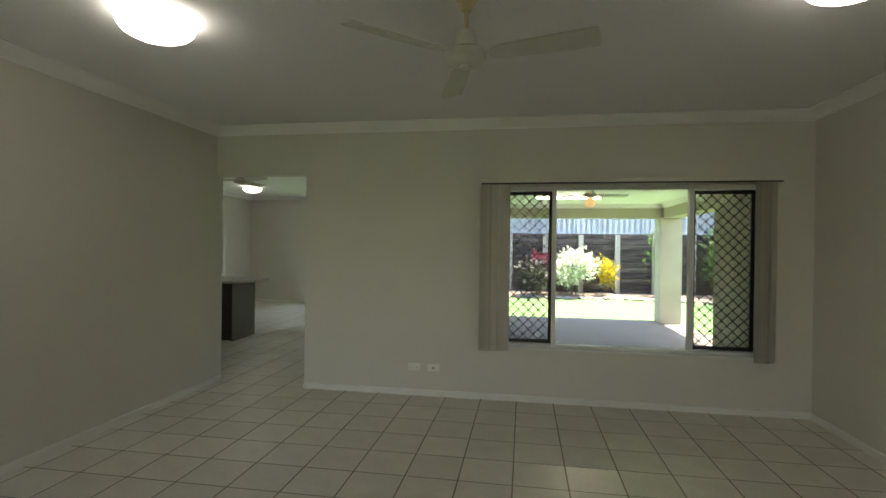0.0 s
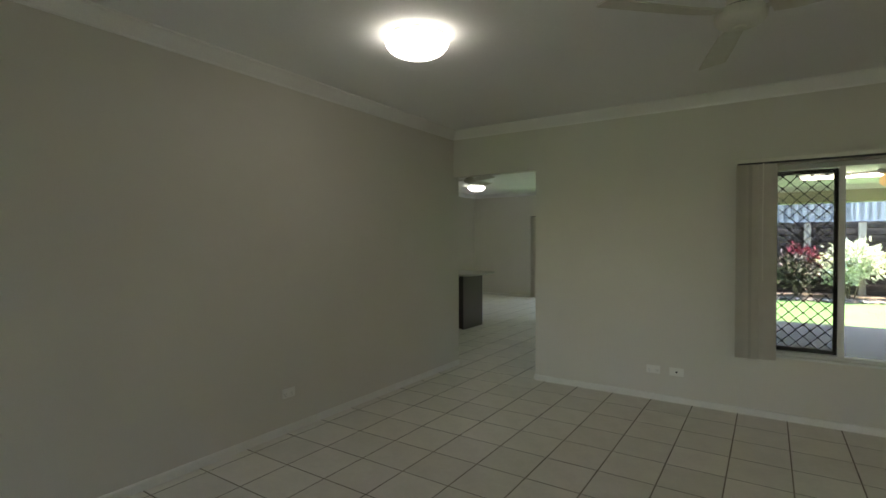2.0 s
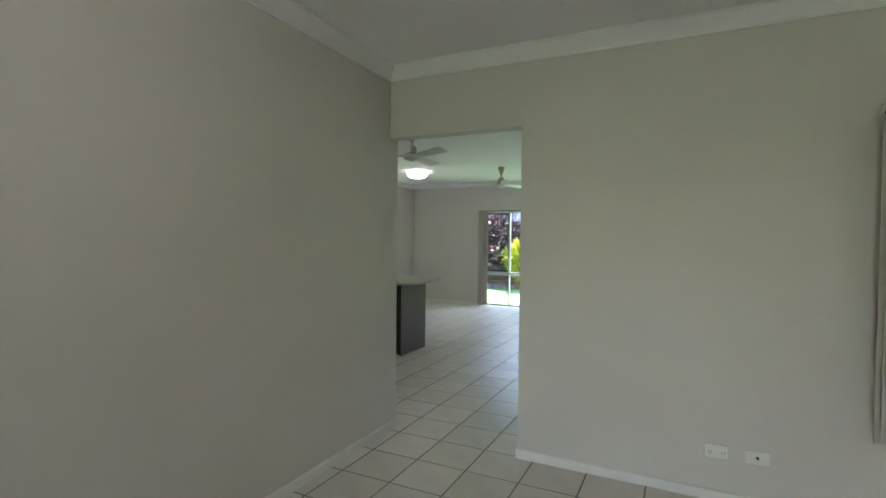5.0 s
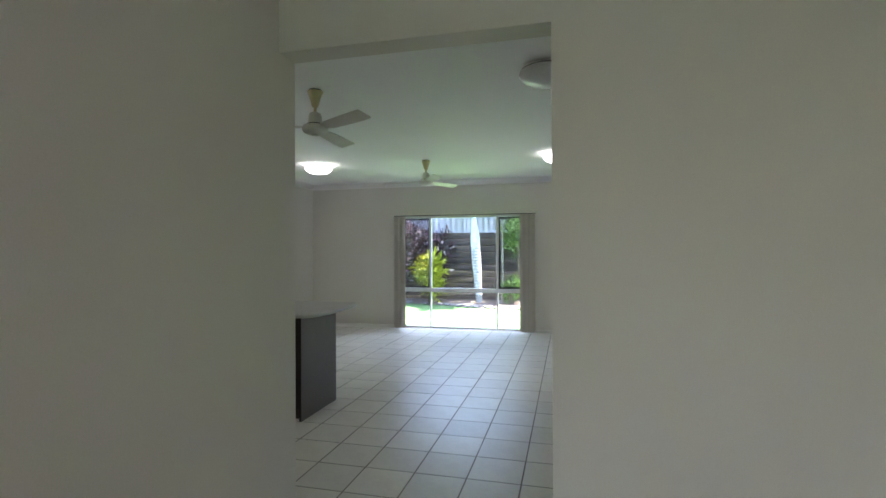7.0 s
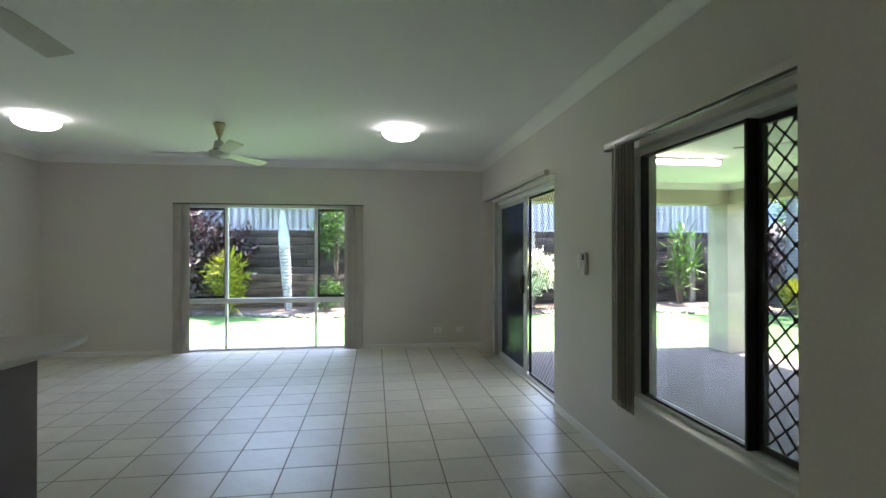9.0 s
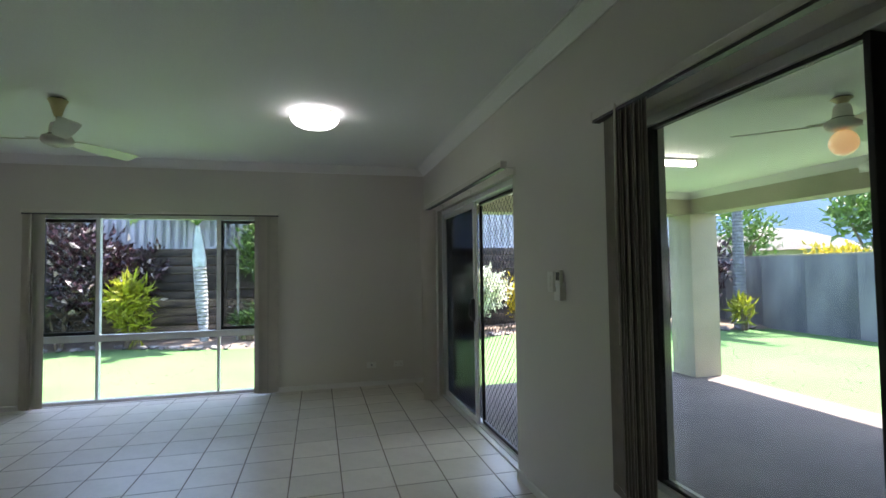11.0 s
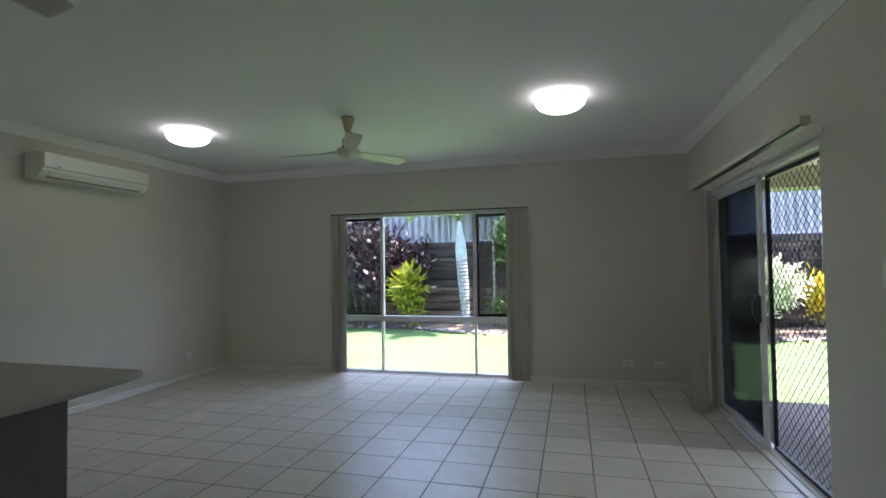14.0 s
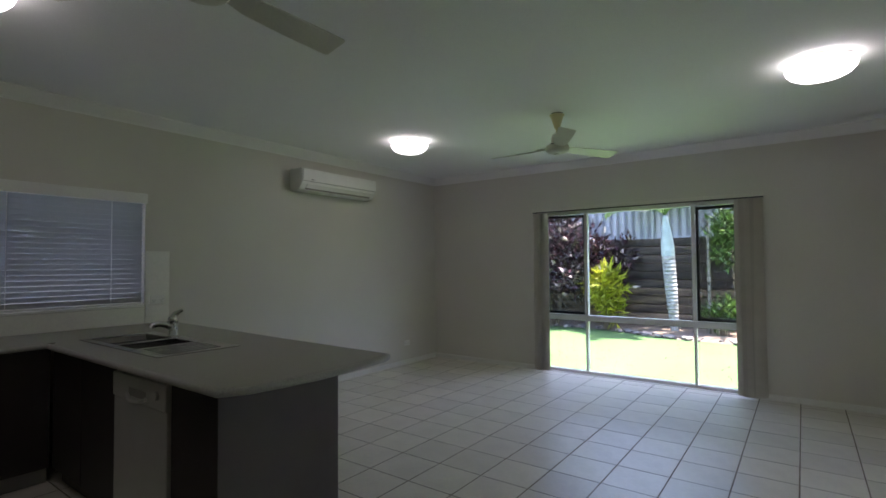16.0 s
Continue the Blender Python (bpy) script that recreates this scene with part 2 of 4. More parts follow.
# distance haze is put into the blue of the hills
M_HILL = mat("hazy_far_hills", (0.045, 0.078, 0.135), (0.036, 0.066, 0.11), 1.0, 0.08, spec=0.0)


# ---- mesh helpers ----
def part(name, bm, material, parent=None, label="", smooth=False):
    me = bpy.data.meshes.new(name)
    bm.normal_update()
    if smooth:
        for f in bm.faces:
            f.smooth = True
    bm.to_mesh(me)
    bm.free()
    me.materials.append(material)
    ob = new(name, me)
    if smooth:
        me.set_sharp_from_angle(angle=radians(40))
    if parent is not None:
        ob.parent = parent
    if label:
        ob["label"] = label
    return ob


def thing(name, loc, rz, label, category, group="", kind=""):
    e = new(name)
    e.empty_display_size = 0.1
    e.matrix_basis = pose(*loc, 0, 0, rz)
    return tagged(e, label, category, group, kind)


def box(bm, x0, x1, y0, y1, z0, z1, bev=0.0, m=None):
    """An axis-parallel box, its edges bevelled by bev, moved by m."""
    r = bmesh.ops.create_cube(bm, size=1, matrix=Matrix.LocRotScale(
        ((x0 + x1) / 2, (y0 + y1) / 2, (z0 + z1) / 2), None, (abs(x1 - x0), abs(y1 - y0), abs(z1 - z0))))
    vs = r["verts"]
    if bev:
        es = list({e for v in vs for e in v.link_edges})
        r2 = bmesh.ops.bevel(bm, geom=es, offset=bev, segments=2, affect="EDGES", profile=0.6)
        vs = list({v for f in r2["faces"] for v in f.verts} | {v for v in vs if v.is_valid})
    if m is not None:
        bmesh.ops.transform(bm, matrix=m, verts=vs)
    return bm


def boxes(*bs, bev=0.0):
    bm = bmesh.new()
    for b in bs:
        box(bm, *b, bev)
    return bm


def lathe(bm, profile, n=32, m=None):
    """A turned body: profile of (radius, z) from bottom to top."""
    rings = []
    for r, z in profile:
        rings.append([bm.verts.new((max(r, 1e-4) * math.cos(2 * math.pi * i / n), max(r, 1e-4) * math.sin(2 * math.pi * i / n), z)) for i in range(n)])
    for a, b in zip(rings, rings[1:]):
        for i in range(n):
            bm.faces.new((a[i], a[(i + 1) % n], b[(i + 1) % n], b[i]))
    bm.faces.new(rings[0][::-1])
    bm.faces.new(rings[-1])
    if m is not None:
        bmesh.ops.transform(bm, matrix=m, verts=[v for r in rings for v in r])
    return bm


def prism(bm, outline, z0, z1):
    """An upright prism on a ground outline (counter-clockwise)."""
    a = [bm.verts.new((x, y, z0)) for x, y in outline]
    b = [bm.verts.new((x, y, z1)) for x, y in outline]
    n = len(a)
    for i in range(n):
        bm.faces.new((a[i], a[(i + 1) % n], b[(i + 1) % n], b[i]))
    bm.faces.new(b)
    bm.faces.new(a[::-1])
    return bm


def tube(bm, pts, r, n=10):
    """A round bar along points."""
    rings = []
    for i, p in enumerate(pts):
        d = (Vector(pts[min(i + 1, len(pts) - 1)]) - Vector(pts[max(i - 1, 0)])).normalized()
        q = d.to_track_quat("Z", "Y").to_matrix()
        rr = r[i] if isinstance(r, (list, tuple)) else r
        rings.append([bm.verts.new(Vector(p) + q @ Vector((rr * math.cos(2 * math.pi * k / n), rr * math.sin(2 * math.pi * k / n), 0))) for k in range(n)])
    for a, b in zip(rings, rings[1:]):
        for k in range(n):
            bm.faces.new((a[k], a[(k + 1) % n], b[(k + 1) % n], b[k]))
    bm.faces.new(rings[0][::-1])
    bm.faces.new(rings[-1])
    return bm


def sweep_inside(poly, profile):
    """A moulding round the inside of a closed axis-parallel room outline (counter-clockwise), mitred.
    profile: (distance from the wall, height)."""
    bm = bmesh.new()
    n = len(poly)
    rings = []
    for d, z in profile:
        ring = []
        for i in range(n):
            p, a, b = Vector(poly[i]), Vector(poly[i - 1]), Vector(poly[(i + 1) % n])
            u, w = (p - a).normalized(), (b - p).normalized()
            nu, nw = Vector((-u.y, u.x)), Vector((-w.y, w.x))
            ring.append(bm.verts.new((p.x + d * (nu.x + nw.x), p.y + d * (nu.y + nw.y), z)))
        rings.append(ring)
    for a, b in zip(rings, rings[1:] + rings[:1]):
        for i in range(n):
            bm.faces.new((a[i], a[(i + 1) % n], b[(i + 1) % n], b[i]))
    bmesh.ops.recalc_face_normals(bm, faces=bm.faces)
    return bm


# ---- the plan ----
XL, X2, Y2, XR, YB, YK = -3.70, 2.26, 6.92, 5.66, -8.4, -1.2   # family room west, east, north; lounge east, south; kitchen south
CEIL, HEAD, OPEN_W, TP, TE = 2.67, 2.165, 1.0, 0.11, 0.20       # ceiling, opening head and width, partition and outer wall thickness
GZ = -0.26                                                      # lawn level
W1 = (2.88, 5.28, 0.50, 2.04)      # lounge window: x0, x1, z0, z1
W2 = (-1.97, 0.43, 0.0, 2.05)      # garden window, down to the floor
W3 = (0.82, 2.70, 0.47, 2.03)      # family room side window: y0, y1, z0, z1
D1 = (3.98, 6.20, 0.0, 2.05)       # sliding door: y0, y1
W5 = (0.25, 2.35, 0.02, 2.25)      # glazed entry behind the start of the walk: x0, x1
KW = (1.02, 2.83, 1.05, 2.0)       # kitchen window: y0, y1
ZB = -0.30                         # foot of walls


def structure(name, bm, material, label, category="wall", parent=None):
    return tagged(part(name, bm, material, parent), label, category, "", "structure")


def wall_sheet(axis, face, thick, u0, u1, z0, z1, holes):
    """A wall in one piece along x or y, from its face through thick, with openings (a, b, lo, hi) right through it."""
    us = sorted({u0, u1, *[h[0] for h in holes], *[h[1] for h in holes]})
    zs = sorted({z0, z1, *[h[2] for h in holes], *[h[3] for h in holes]})
    us, zs = [u for u in us if u0 <= u <= u1], [z for z in zs if z0 <= z <= z1]
    bm = bmesh.new()
    seen = {}

    def vert(i, k, d):
        if (i, k, d) not in seen:
            c = (us[i], face + d * thick, zs[k])
            seen[i, k, d] = bm.verts.new(c if axis == "x" else (c[1], c[0], c[2]))
        return seen[i, k, d]

    def solid(i, k):
        if not (0 <= i < len(us) - 1 and 0 <= k < len(zs) - 1):
            return False
        u, z = (us[i] + us[i + 1]) / 2, (zs[k] + zs[k + 1]) / 2
        return not any(a < u < b and lo < z < hi for a, b, lo, hi in holes)

    for i in range(len(us) - 1):
        for k in range(len(zs) - 1):
            if not solid(i, k):
                continue
            for d in (0, 1):
                bm.faces.new([vert(*c, d) for c in ((i, k), (i + 1, k), (i + 1, k + 1), (i, k + 1))])
            for (di, dk), (a, b) in (((-1, 0), ((i, k), (i, k + 1))), ((1, 0), ((i + 1, k), (i + 1, k + 1))), ((0, -1), ((i, k), (i + 1, k))), ((0, 1), ((i, k + 1), (i + 1, k + 1)))):
                if not solid(i + di, k + dk):
                    bm.faces.new((vert(*a, 0), vert(*b, 0), vert(*b, 1), vert(*a, 1)))
    bmesh.ops.recalc_face_normals(bm, faces=bm.faces)
    return bm


def hole(w, low=None):
    return (w[0], w[1], w[2] if low is None else low, w[3])


structure("wall_lounge_west", boxes((-TP, 0, YB, TP, ZB, CEIL)), M_WALL, "smooth plaster wall painted warm beige")
structure("wall_lounge_north", wall_sheet("x", 0, TP, 0, X2, ZB, CEIL, [(0, OPEN_W, ZB, HEAD)]), M_WALL, "beige plaster wall with an open doorway")
structure("wall_lounge_window", wall_sheet("x", 0, TE, X2, XR + TE, ZB, CEIL, [hole(W1)]), M_WALL, "beige plaster wall with the lounge window")
structure("wall_lounge_east", boxes((XR, XR + TE, YB, 0, ZB, CEIL)), M_WALL, "plain beige painted plaster wall")
structure("wall_lounge_south", wall_sheet("x", YB, -TE, -TP, XR + TE, ZB, CEIL, [hole(W5)]), M_WALL, "beige plaster wall with the glazed entry")
# unseen fins, added to keep entry daylight off the lounge's west wall
for px in (W5[0] - 0.32, W5[1] + 0.12):
    structure("wall_light_fin", boxes((px, px + TE, YB - 2.6, YB - TE, ZB, CEIL)), M_RENDER, "unseen cream rendered fin added to narrow the daylight through the entry")
structure("wall_family_east", wall_sheet("y", X2, TE, TE, Y2 + TE, ZB, CEIL, [hole(W3), hole(D1, -0.014)]), M_WALL, "beige plaster wall with a window and sliding door")
structure("wall_family_north", wall_sheet("x", Y2, TE, XL - TE, X2, ZB, CEIL, [hole(W2, -0.014)]), M_WALL, "beige plaster wall with a floor-length garden window")
structure("wall_kitchen_west", wall_sheet("y", XL, -TE, YK - TE, Y2, ZB, CEIL, [hole(KW)]), M_WALL, "beige plaster wall with the kitchen window")
structure("wall_kitchen_south", boxes((XL, -TP, YK - TE, YK, ZB, CEIL)), M_WALL, "plain beige painted plaster wall")
structure("ceiling", boxes((XL - TE, X2 + TE, YK - TE, Y2 + TE, CEIL, CEIL + 0.06), (-TP, XR + TE, YB - TE, YK - TE, CEIL, CEIL + 0.06),
                           (X2 + TE, XR + TE, YK - TE, TE, CEIL, CEIL + 0.06)), M_CEIL, "smooth white painted plasterboard ceiling", "ceiling")

# coved cornices and skirtings
COVE = [(0, CEIL - 0.09), (0.009, CEIL - 0.09), (0.012, CEIL - 0.078), (0.022, CEIL - 0.056), (0.042, CEIL - 0.034),
        (0.066, CEIL - 0.016), (0.080, CEIL - 0.011), (0.090, CEIL - 0.009), (0.090, CEIL)]
LOUNGE = [(0, YB), (XR, YB), (XR, 0), (0, 0)]
FAMILY = [(XL, YK), (-TP, YK), (-TP, TP), (X2, TP), (X2, Y2), (XL, Y2)]
for nm, poly in (("cornice", LOUNGE), ("cornice", FAMILY)):
    structure(nm, sweep_inside(poly, COVE), M_TRIM, "white coved plaster cornice along the ceiling", "cornice")


def skirting(x0, y0, x1, y1, nx, ny):
    """A length of skirting on a wall that faces (nx, ny)."""
    bm = bmesh.new()
    prof = [(0, 0.0), (0.012, 0.0), (0.012, 0.048), (0.008, 0.056), (0, 0.058)]
    a = [bm.verts.new((x0 + nx * d, y0 + ny * d, z)) for d, z in prof]
    b = [bm.verts.new((x1 + nx * d, y1 + ny * d, z)) for d, z in prof]
    for i in range(5):
        bm.faces.new((a[i], a[(i + 1) % 5], b[(i + 1) % 5], b[i]))
    bm.faces.new(a[::-1])
    bm.faces.new(b)
    bmesh.ops.recalc_face_normals(bm, faces=bm.faces)
    structure("baseboard", bm, M_SKIRT, "narrow off-white painted skirting board", "skirting")


for s in ((0, YB, 0, TP, 1, 0), (OPEN_W, 0, XR, 0, 0, -1), (XR, YB, XR, 0, -1, 0), (0, YB, XR, YB, 0, 1), (OPEN_W, 0, OPEN_W, TP, -1, 0),
          (OPEN_W, TP, X2, TP, 0, 1), (X2, TP, X2, D1[0] - 0.01, -1, 0), (X2, D1[1] + 0.01, X2, Y2, -1, 0), (W2[1] + 0.01, Y2, X2, Y2, 0, -1),
          (XL, Y2, W2[0] - 0.01, Y2, 0, -1), (XL, 2.62, XL, Y2, 1, 0), (-TP, YK, -TP, TP, -1, 0)):
    skirting(*s)


# ---- windows and doors ----
def grille(x0, x1, z0, z1, pitch=0.102, r=0.0032, d2=0.003):
    """Diamond security grille in the plane y = 0: two sets of slanting bars."""
    pitch = (x1 - x0) / max(1, round((x1 - x0) / pitch))
    bm = bmesh.new()
    for sgn in (1, -1):
        k = -int((z1 - z0) / pitch) - 2
        while True:
            c = x0 + k * pitch
            k += 1
            if c > x1 + (z1 - z0):
                break
            # bar runs from (c, z0) upwards to the right (sgn 1) or from (c, z0) mirrored
            pa, pb = (c, z0), (c + (z1 - z0), z1)
            if sgn < 0:
                pa, pb = (x0 + x1 - c, z0), (x0 + x1 - c - (z1 - z0), z1)
            (ax, az), (bx, bz) = pa, pb
            lo, hi = sorted(((x0 - ax) / (bx - ax), (x1 - ax) / (bx - ax)))
            lo, hi = max(lo, 0), min(hi, 1)
            if hi - lo < 0.002:
                continue
            p, q = Vector((ax + (bx - ax) * lo, 0, az + (bz - az) * lo)), Vector((ax + (bx - ax) * hi, 0, az + (bz - az) * hi))
            d = (q - p)
            m = Matrix.Translation((p + q) / 2) @ Matrix.Rotation(-math.atan2(d.z, d.x), 4, "Y")
            box(bm, -d.length / 2, d.length / 2, -d2 + 0.5 * d2 * sgn, d2 + 0.5 * d2 * sgn, -r, r, 0, m)
    # thickened knots where the strands cross
    nz = int((z1 - z0) / (pitch / 2)) + 1
    for j in range(nz):
        z = z0 + j * pitch / 2
        for i in range(-1, int((x1 - x0) / (pitch / 2)) + 2):
            for c in (x0 + i * pitch / 2,):
                # both strand families pass here when their phases agree
                u, w = (c - x0 - (z - z0)) / pitch, (x1 - c - (z - z0)) / pitch
                if abs(u - round(u)) < 0.02 and abs(w - round(w)) < 0.02 and x0 < c < x1:
                    box(bm, -2.2 * r, 2.2 * r, -1.5 * d2, 1.5 * d2, -2.2 * r, 2.2 * r, 0, Matrix.Translation((c, 0, z)) @ Matrix.Rotation(radians(45), 4, "Y"))
    return bm


def frame_bm(x0, x1, z0, z1, w, y0, y1, bev=0.004):
    return boxes((x0, x1, y0, y1, z1 - w, z1), (x0, x1, y0, y1, z0, z0 + w), (x0, x0 + w, y0, y1, z0 + w, z1 - w), (x1 - w, x1, y0, y1, z0 + w, z1 - w), bev=bev)


def pane(root, x0, x1, z0, z1, y, material=None):
    p = part("pane", boxes((x0, x1, y - 0.002, y + 0.002, z0, z1)), material or M_GLASS, root)
    p.visible_shadow = False
    return p


def screen(root, x0, x1, z0, z1, y, pitch, label="black diamond-grille security screen"):
    f = part("security_screen", frame_bm(x0, x1, z0, z1, 0.034, y - 0.012, y + 0.012), M_BLACK, root, label)
    g = part("grille", grille(x0 + 0.03, x1 - 0.03, z0 + 0.03, z1 - 0.03, pitch), M_BLACK, f)
    g.location.y = y
    part("insect_mesh", boxes((x0 + 0.03, x1 - 0.03, y + 0.007, y + 0.008, z0 + 0.03, z1 - 0.03)), M_MESH, f, "fine dark insect mesh")
    return f


def window_front(name, m, w, h, mullions, screens, label, transom=None, sill=True, bar=0.02, glass=None, mullion_mat=None, pitch=0.102):
    """A sliding aluminium window; local x along it, y outwards, z up, at its inner lower left corner."""
    root = thing(name, (0, 0, 0), 0, label, "window", kind="structure")
    root.matrix_basis = m
    part("window_frame", frame_bm(0, w, 0, h, 0.038, 0.055, 0.135), M_ALU, root)
    zt = transom or 0.0
    if transom:
        part("transom", boxes((0.038, w - 0.038, 0.052, 0.130, transom - 0.035, transom + 0.035), bev=0.004), M_ALU, root)
    xs = [0.0] + list(mullions) + [w]
    for x in mullions:
        part("mullion", boxes((x - bar, x + bar, 0.058, 0.128, (zt + 0.035) if transom else 0.038, h - 0.038), bev=0.004), mullion_mat or M_ALU, root)
        if transom:
            part("mullion", boxes((x - 0.014, x + 0.014, 0.062, 0.126, 0.038, transom - 0.035), bev=0.003), M_ALU, root)
    for i, (a, b) in enumerate(zip(xs, xs[1:])):
        z0 = (zt + 0.035) if transom else 0.038
        pane(root, a + 0.02, b - 0.02, z0, h - 0.038, 0.085 + 0.012 * (i % 2), glass)
        if transom:
            pane(root, a + 0.02, b - 0.02, 0.038, transom - 0.035, 0.092)
        if i in screens:
            screen(root, max(a, 0.03) + 0.012, min(b, w - 0.03) - 0.012, z0 + 0.003, h - 0.043, 0.122, pitch)
    if sill:
        part("window_sill", boxes((-0.0, w, -0.012, 0.055, -0.004, 0.014), bev=0.004), M_ALU, root)
    return root


window_front("window_1", pose(W1[0], 0, W1[2]), W1[1] - W1[0], W1[3] - W1[2], (0.59, 1.81), (0, 2),
             "white aluminium sliding window with black diamond security screens")
window_front("window_2", pose(W2[0], Y2, W2[2] + 0.004), W2[1] - W2[0], W2[3] - W2[2] - 0.004, (0.595, 1.815), (0, 2),
             "floor-length white aluminium window onto the back lawn", transom=0.70, sill=False)
window_front("window_3", pose(X2, W3[1], W3[2], 0, 0, -90), W3[1] - W3[0], W3[3] - W3[2], (0.935,), (1,),
             "white aluminium sliding window onto the patio, half screened", bar=0.009, glass=M_GLASS3, mullion_mat=M_BLACK, pitch=0.110)

window_front("window_5", pose(W5[1], YB, W5[2], 0, 0, 180), W5[1] - W5[0], W5[3] - W5[2], (), (),
             "white aluminium glazed entry of the lounge")
# black glazing bead round the clear leaf of the patio window
_w3 = bpy.data.objects["window_3"]
part("glazing_bead", boxes((0.036, 0.086, 0.070, 0.100, 0.036, 1.524), (0.086, 0.922, 0.070, 0.100, 0.036, 0.052), (0.086, 0.922, 0.070, 0.100, 1.508, 1.524), bev=0.003), M_BLACK, _w3, "black rubber glazing bead")

# sliding door: near leaf slid open behind the far one, a security screen in the open half
door = thing("door_1", (X2, D1[1], 0), -90, "white aluminium sliding patio door, slid open behind its screen", "door", kind="structure")
dw, dh = D1[1] - D1[0], D1[3]
part("door_frame", boxes((0, dw, 0.05, 0.16, dh - 0.045, dh), (0, 0.04, 0.05, 0.16, 0, dh - 0.045), (dw - 0.04, dw, 0.05, 0.16, 0, dh - 0.045), bev=0.004), M_ALU, door)
part("track", boxes((0, dw, 0.03, 0.17, -0.012, 0.012), (0.04, dw - 0.04, 0.075, 0.083, 0.012, 0.022), (0.04, dw - 0.04, 0.115, 0.123, 0.012, 0.022), bev=0.002), M_ALU, door)
leaf = part("sliding_leaf", frame_bm(0.04, dw / 2 + 0.03, 0.02, dh - 0.045, 0.055, 0.066, 0.094), M_ALU, door)
pane(leaf, 0.09, dw / 2 - 0.02, 0.07, dh - 0.095, 0.08, M_TINT)
part("door_handle", boxes((dw / 2 - 0.017, dw / 2 + 0.021, 0.030, 0.066, 0.93, 1.13), (dw / 2 - 0.010, dw / 2 + 0.014, 0.012, 0.030, 0.97, 1.09), bev=0.006), M_DARKPL, leaf, "black plastic pull with a latch")
fly = part("fly_screen", boxes((0.05, dw / 2 - 0.01, 0.150, 0.152, 0.03, dh - 0.06)), M_FLY, door, "dark woven fly screen")
scr = part("security_screen", frame_bm(dw / 2 + 0.002, dw - 0.042, 0.022, dh - 0.048, 0.028, 0.122, 0.146), M_BLACK, door, "black diamond-grille security screen")
gr = part("grille", grille(dw / 2 + 0.03, dw - 0.08, 0.06, dh - 0.088, 0.074, 0.0015, 0.0014), M_BLACK, scr)
gr.location.y = 0.134

# kitchen window with its closed venetian blind
kw = thing("window_4", (XL, KW[0], KW[2]), 90, "white aluminium kitchen window behind a venetian blind", "window", kind="structure")
kwid, khei = KW[1] - KW[0], KW[3] - KW[2]
part("window_frame", frame_bm(0, kwid, 0, khei, 0.038, 0.07, 0.13), M_ALU, kw)
part("mullion", boxes((kwid * 0.47 - 0.02, kwid * 0.47 + 0.02, 0.075, 0.125, 0.038, khei - 0.038), bev=0.004), M_ALU, kw)
pane(kw, 0.03, kwid - 0.03, 0.03, khei - 0.03, 0.10)
part("insect_mesh", boxes((kwid * 0.47 + 0.02, kwid - 0.035, 0.121, 0.123, 0.03, khei - 0.03)), M_MESH2, kw, "dark insect mesh over one half")
part("window_sill", boxes((0.0, kwid, -0.012, 0.07, -0.006, 0.014), bev=0.004), M_TRIM, kw)


# ---- blinds ----
def slat_bm(h, w=0.127):
    """A hanging fabric slat, slightly bowed, with its weighted hem."""
    bm = bmesh.new()
    n = 4
    for z0, z1, t in ((0.0, 0.035, 0.0022), (0.035, h, 0.0012)):
        rows = []
        for z in (z0, z1):
            f = [bm.verts.new((-w / 2 + w * i / n, 0.006 * (1 - (2 * i / n - 1) ** 2) - t, z)) for i in range(n + 1)]
            b = [bm.verts.new((-w / 2 + w * i / n, 0.006 * (1 - (2 * i / n - 1) ** 2) + t, z)) for i in range(n + 1)]
            rows.append(f + b[::-1])
        k = len(rows[0])
        for i in range(k):
            fc = bm.faces.new((rows[0][i], rows[0][(i + 1) % k], rows[1][(i + 1) % k], rows[1][i]))
            fc.material_index = 1 if i < n else 0      # the side coloured dark for backlit shade
        bm.faces.new(rows[0][::-1])
        bm.faces.new(rows[1])
    bmesh.ops.recalc_face_normals(bm, faces=bm.faces)
    return bm


